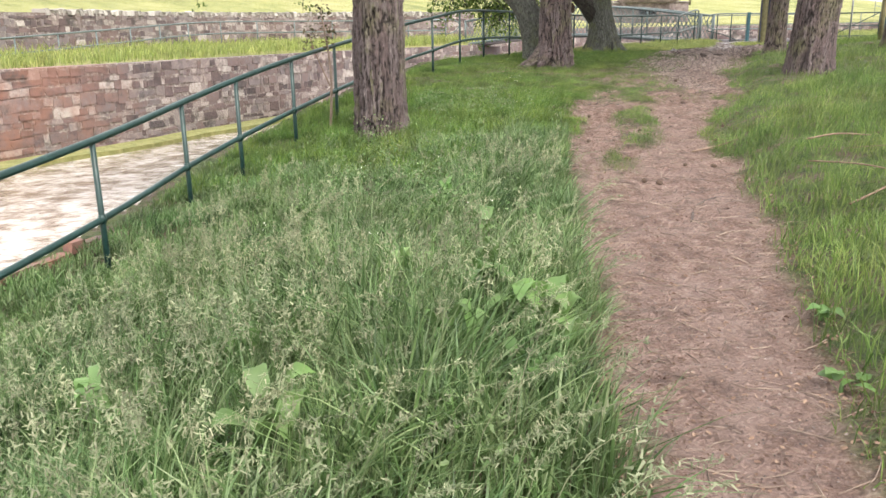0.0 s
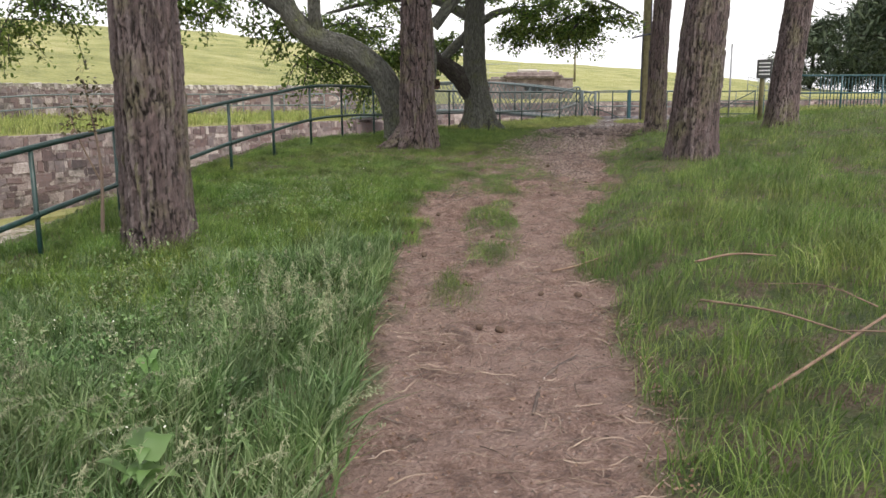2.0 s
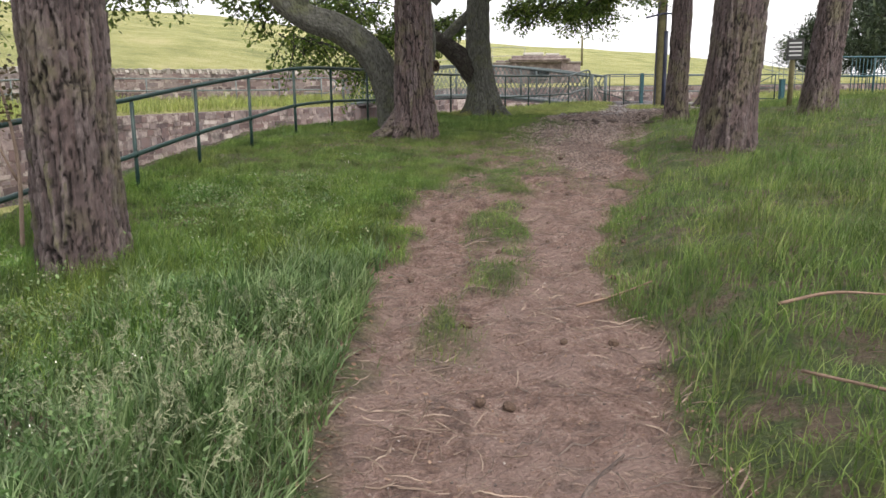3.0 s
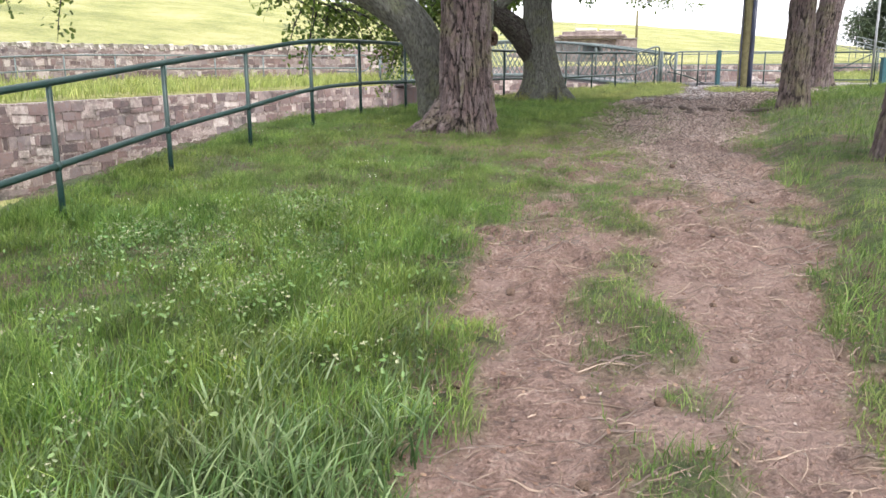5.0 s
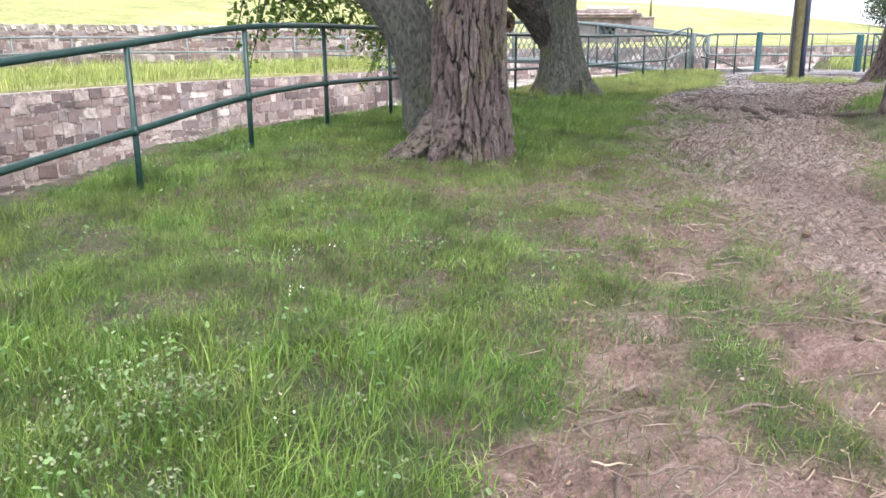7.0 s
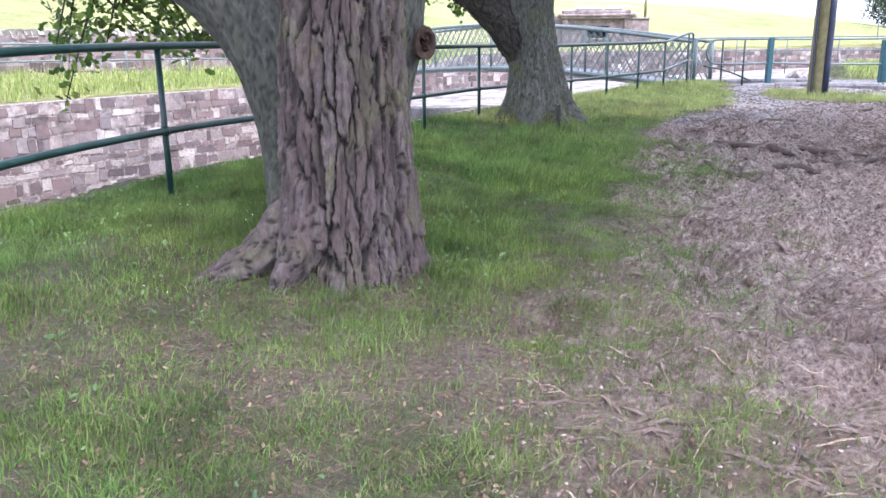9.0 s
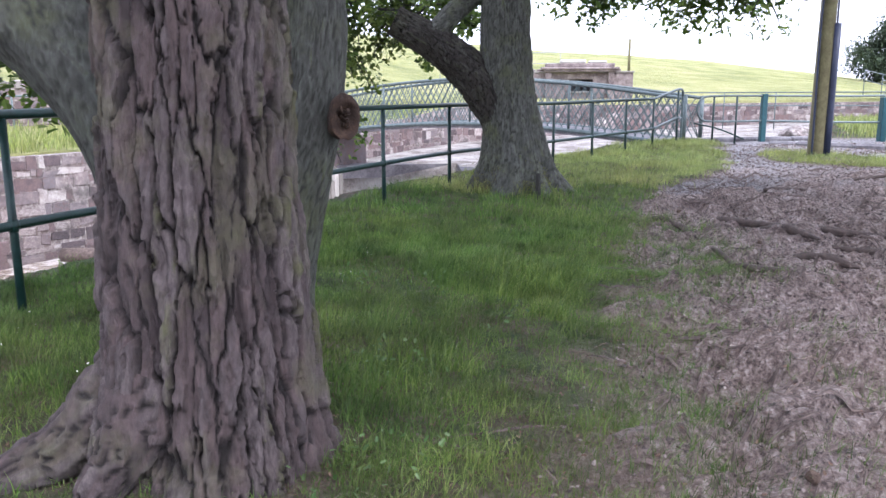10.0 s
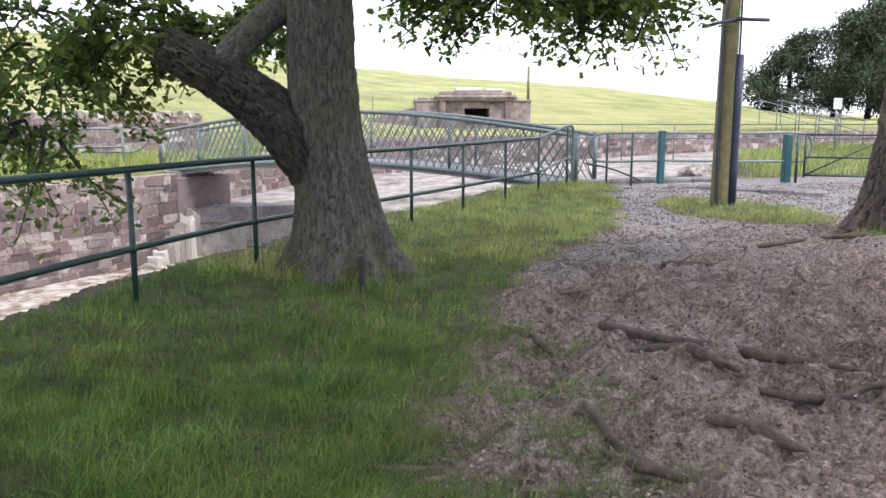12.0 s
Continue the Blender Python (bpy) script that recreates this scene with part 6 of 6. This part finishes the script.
def strew():
    rs = np.random.RandomState(120)
    twigs = []
    for _ in range(850):
        y = 2 + 24 * rs.uniform() ** 1.35
        a, b = np.interp(y, PATH_L[:, 0], PATH_L[:, 1]), np.interp(y, PATH_R[:, 0], PATH_R[:, 1])
        x = rs.uniform(a - 0.1, min(b, a + 5) + 0.1)
        ang, ln = rs.uniform(0, 2 * np.pi), rs.uniform(0.04, 0.22)
        d = np.array([np.cos(ang), np.sin(ang)]) * ln
        mid = np.array([x, y]) + d / 2 + rs.normal(0, ln * 0.08, 2)
        p = np.array([[x, y], mid, np.array([x, y]) + d])
        z = land(p[:, 0], p[:, 1]) + rs.uniform(0.002, 0.012)
        r = rs.uniform(0.0015, 0.0035)
        twigs.append((np.column_stack([p, z]), [r, r, r * 0.5], 4))
    tagged(tubes("twig_litter", twigs, TWIG, None, 4), "dry twigs and pine needles strewn on the path", "twigs", kind="stuff")
    n = 9000
    y = 1.8 + 26 * rs.uniform(0, 1, n) ** 1.3
    a, b = np.interp(y, PATH_L[:, 0], PATH_L[:, 1]), np.interp(y, PATH_R[:, 0], PATH_R[:, 1])
    side = rs.uniform(0, 1, n)
    side = np.where(rs.uniform(0, 1, n) < 0.4, np.where(side < 0.5, side * 0.2, 1 - (1 - side) * 0.2), side)
    x = a - 0.1 + (np.minimum(b, a + 5) - a + 0.2) * side
    c = np.column_stack([x, y, land(x, y) + 0.008])
    tagged(leaves("dead_leaves", c, LITTER, None, 0.02, 121, 0.25), "small dry leaves and bark flakes on the earth", "leaf litter", kind="stuff")
    m = 2600
    q = np.column_stack([rs.normal(2.8, 1.3, m), rs.normal(16.8, 1.1, m)])
    q = np.column_stack([q, land(q[:, 0], q[:, 1]) + 0.012])
    tagged(leaves("pine_litter", q, LITTER, None, 0.02, 122, 0.25), "reddish bark flakes and needles round the pine", "leaf litter", kind="stuff")
    m = 16000
    y = 6 + 19 * rs.uniform(0, 1, m) ** 0.9
    a = np.interp(y, PATH_L[:, 0], PATH_L[:, 1])
    x = a + rs.uniform(-1.6, 5.0, m) * np.interp(y, [6, 13, 16], [0.35, 0.6, 1.0])
    k = (x < np.interp(y, PATH_R[:, 0], PATH_R[:, 1]) + 0.2) & (rs.uniform(0, 1, m) < 0.25 + smooth_step(0.42, 0.62, fractal(x * 1.7, y * 1.7, 123)))
    q = np.column_stack([x[k], y[k], land(x[k], y[k]) + 0.01])
    m = len(q)
    az, ln = rs.uniform(0, 2 * np.pi, m), rs.uniform(0.025, 0.1, m)
    d = np.stack([np.cos(az) * ln, np.sin(az) * ln, rs.normal(0, 0.1, m) * ln], 1) / 2
    s = np.stack([-np.sin(az), np.cos(az), np.full(m, 0.3)], 1) * rs.uniform(0.0008, 0.002, m)[:, None]
    v = np.stack([q - d - s, q + d - s * 0.5, q + d + s * 0.5, q - d + s], 1).reshape(-1, 3)
    tagged(link("dry_straw", mesh_np("dry_straw", v, [np.arange(m)[:, None] * 4 + [0, 1, 2, 3]], TWIG)), "bleached straw and fallen pine needles on earth", "straw", kind="stuff")
    # little stones and clods
    n = 30000
    y = np.where(rs.uniform(0, 1, n) < 0.1, rs.uniform(2, 16, n), 15 + 18 * rs.uniform(0, 1, n) ** 0.8)
    a, b = np.interp(y, PATH_L[:, 0], PATH_L[:, 1]), np.interp(y, PATH_R[:, 0], PATH_R[:, 1])
    x = a + (np.minimum(b, a + 6.5) - a) * rs.uniform(0, 1, n)
    s = rs.uniform(0.004, 0.016, n) * np.interp(y, [2, 15, 22, 30], [0.5, 0.75, 1.2, 1.7])
    octa = np.array([(1, 0, 0), (0, 1, 0), (-1, 0, 0), (0, -1, 0), (0, 0, 0.7), (0, 0, -0.7)])
    v = np.column_stack([x, y, land(x, y)])[:, None] + (octa[None] + rs.normal(0, 0.2, (n, 6, 3))) * s[:, None, None]
    f = np.array([(0, 1, 4), (1, 2, 4), (2, 3, 4), (3, 0, 4), (1, 0, 5), (2, 1, 5), (3, 2, 5), (0, 3, 5)])
    f = (np.arange(n)[:, None, None] * 6 + f[None]).reshape(-1, 3)
    tagged(link("pebbles", mesh_np("pebbles", v.reshape(-1, 3), [f], PEBBLE)), "grey and brown pebbles in the trodden path", "pebbles", kind="stuff")


PEBBLE = simple("pebble", [(0.3, (0.055, 0.04, 0.036)), (0.5, (0.15, 0.113, 0.1)), (0.7, (0.28, 0.228, 0.205))], 20, 0.9, 0, 0.3, 0.003, "island")
strew()
litter()


def cone_mesh():
    bm = bmesh.new()
    bmesh.ops.create_uvsphere(bm, u_segments=16, v_segments=12, radius=0.03)
    for v in bm.verts:
        a, t = math.atan2(v.co.y, v.co.x), v.co.z / 0.03
        s = 1 + 0.28 * math.sin(a * 5 + t * 7) * math.sin(t * 14)
        v.co.x *= s * (1 - 0.25 * t)
        v.co.y *= s * (1 - 0.25 * t)
        v.co.z *= 1.35
    me = bpy.data.meshes.new("pine_cone")
    bm.to_mesh(me)
    bm.free()
    me.materials.append(CONE)
    return me


def cones():
    me, rnd = cone_mesh(), random.Random(8)
    spots = [(2.93, 13.35), (2.42, 11.69), (1.95, 10.3), (2.75, 10.1), (3.3, 10.6), (3.45, 12.1), (3.1, 9.0), (2.7, 8.1), (2.2, 7.3), (1.7, 10.9), (2.0, 12.3), (4.0, 12.9), (4.2, 13.8), (3.5, 11.3), (2.3, 9.6)]
    while len(spots) < 34:
        y = rnd.uniform(7, 24)
        a = np.interp(y, PATH_L[:, 0], PATH_L[:, 1])
        spots.append((a + rnd.uniform(0.1, 2.4), y))
    for x, y in spots:
        s = rnd.uniform(0.55, 0.85)
        m = pose(x, y, float(land(x, y)) + 0.02 * s, 90 + rnd.uniform(-15, 15), rnd.uniform(0, 360), rnd.uniform(0, 360)) @ Matrix.Diagonal((s, s, s, 1))
        tagged(link("pine_cone", me, None, m), "dark brown fallen pine cone on the earth path", "pine cone", "fallen pine cones")


cones()


def fallen_branch(pts, r, label, forks=()):
    b = tagged(new("fallen_branch"), label, "branch", "fallen branches in the grass")
    p = np.asarray(pts, dtype=float)
    z = land(p[:, 0], p[:, 1])
    tube("stem", np.column_stack([p[:, :2], z + p[:, 2]]), [r, r * 0.9, r * 0.5], TWIG_BRIGHT, b, 7, 16)
    for f in forks:
        f = np.asarray(f, dtype=float)
        tube("side_twig", np.column_stack([f[:, :2], land(f[:, 0], f[:, 1]) + f[:, 2]]), [r * 0.5, r * 0.2], TWIG_BRIGHT, b, 5, 8)


TWIG_BRIGHT = simple("bleached_twig", [(0.3, (0.1, 0.065, 0.045)), (0.55, (0.19, 0.125, 0.09)), (0.8, (0.3, 0.22, 0.165))], 12, 0.9, 0, 0.4, 0.004)
fallen_branch([(3.1, 5.6, 0.05), (3.5, 5.75, 0.1), (4.0, 6.0, 0.13), (4.7, 6.45, 0.14)], 0.009, "bare reddish fallen branch lying in the grass", [[(3.6, 5.8, 0.17), (3.8, 5.6, 0.2), (3.95, 5.45, 0.14)], [(3.9, 5.95, 0.2), (3.85, 6.35, 0.24), (3.6, 6.75, 0.2)]])
fallen_branch([(3.4, 6.9, 0.08), (3.6, 6.4, 0.11), (3.75, 5.9, 0.09)], 0.008, "thin dry fallen twig lying in the grass")
fallen_branch([(3.7, 7.6, 0.1), (4.0, 7.6, 0.14), (4.3, 7.55, 0.12)], 0.01, "short fallen stick lying in the grass")
fallen_branch([(2.95, 8.65, 0.02), (3.2, 8.7, 0.04), (3.5, 8.75, 0.08)], 0.01, "broken stick at the path edge")


def moss_cushions():
    """Moss grown over the oak's root flare."""
    rnd = random.Random(12)
    c = []
    rs = np.random.RandomState(13)
    for _ in range(46):
        a = rnd.uniform(3.3, 6.4)
        d = rnd.uniform(0.42, 0.62)
        x, y = 5.7 + math.cos(a) * d, 25.75 + math.sin(a) * d
        z = float(land(x, y)) + max(0.0, (0.62 - d)) * rnd.uniform(0.4, 2.6)
        c.append(np.array([x, y, z]) + rs.normal(0, 1, (70, 3)) * [0.05, 0.05, 0.045])
    tagged(leaves("moss_cushions", np.vstack(c), MOSSLEAF, None, 0.02, 14, 0.8), "yellow-green moss over the oak's root flare", "moss", kind="stuff")


MOSSLEAF = blade_material("moss_leaf", (0.05, 0.06, 0.012), (0.11, 0.115, 0.028), (0.2, 0.185, 0.06), 0.8, 0.2)
moss_cushions()

stake = tagged(new("wooden_stake"), "short mossy wooden stake beside the oak", "stake")
STX, STY = 5.78, 24.75
tube("stake_shaft", [(STX, STY, float(land(STX, STY)) - 0.15), (STX - 0.01, STY, float(land(STX, STY)) + 0.34)], [0.035, 0.03], OAKBARK, stake, 8, 3)


# ---- signs and posts beyond the pines ----
sign = tagged(new("signpost"), "wooden post with a small dark notice board", "sign")
SX, SY = 12.0, 21.2
tube("post", [(SX, SY, float(land(SX, SY)) - 0.2), (SX, SY, 2.45)], [0.06, 0.06], POLEWOOD, sign, 10, 2)
part("board", box(bmesh.new(), (0.36, 0.04, 0.46), pose(SX, SY - 0.08, 2.28, 0, 0, -30), 0.01), SIGN, sign)
for k in range(4):
    part("lettering", box(bmesh.new(), (0.26, 0.006, 0.03), pose(SX - 0.012, SY - 0.102, 2.42 - 0.09 * k, 0, 0, -30)), WHITE, sign)
thin = tagged(tube("steel_pole", [(12.75, 24.2, 0.7), (12.75, 24.2, 3.1)], [0.025], STEEL, None, 8, 2), "thin grey steel pole beside the path", "pole")
fence = railing("mesh_fence", path_points([(14.8, 24.0, 2.2), (17, 24.2, 2.2), (20.5, 24.5, 2.2)], 5), TEAL, "blue-green rail fence with mesh panel", 1.05, 0.5, 0.025, 0.03)
for k in range(26):
    tube("mesh_bar", [(15.5 + k * 0.12, 24.06 + k * 0.012, 1.3), (15.5 + k * 0.12, 24.06 + k * 0.012, 2.16)], [0.012], TEAL, fence, 4, 2)
notice = tagged(new("notice"), "small white notice on a post by the steps", "sign")
tube("post", [(31, 50, float(land(31, 50)) - 0.2), (31, 50, 2.9)], [0.04], STEEL, notice, 6, 2)
part("board", box(bmesh.new(), (0.45, 0.03, 0.5), Matrix.Translation((31, 49.94, 2.8)), 0.01), WHITE, notice)
stump = tagged(tube("marker_post", [(21.5, 66, 3.0), (21.5, 66, 5.3)], [0.09, 0.08], POLEWOOD, None, 8, 2), "short wooden post on the embankment", "post")

# ---- wall stones last ----
for wall_ob, line, top, bottom, course, length, near, cap, seed in WALLS:
    stone_face(wall_ob, line, top, bottom, course, length, near, cap, seed, upper_top if seed == 2 else None)
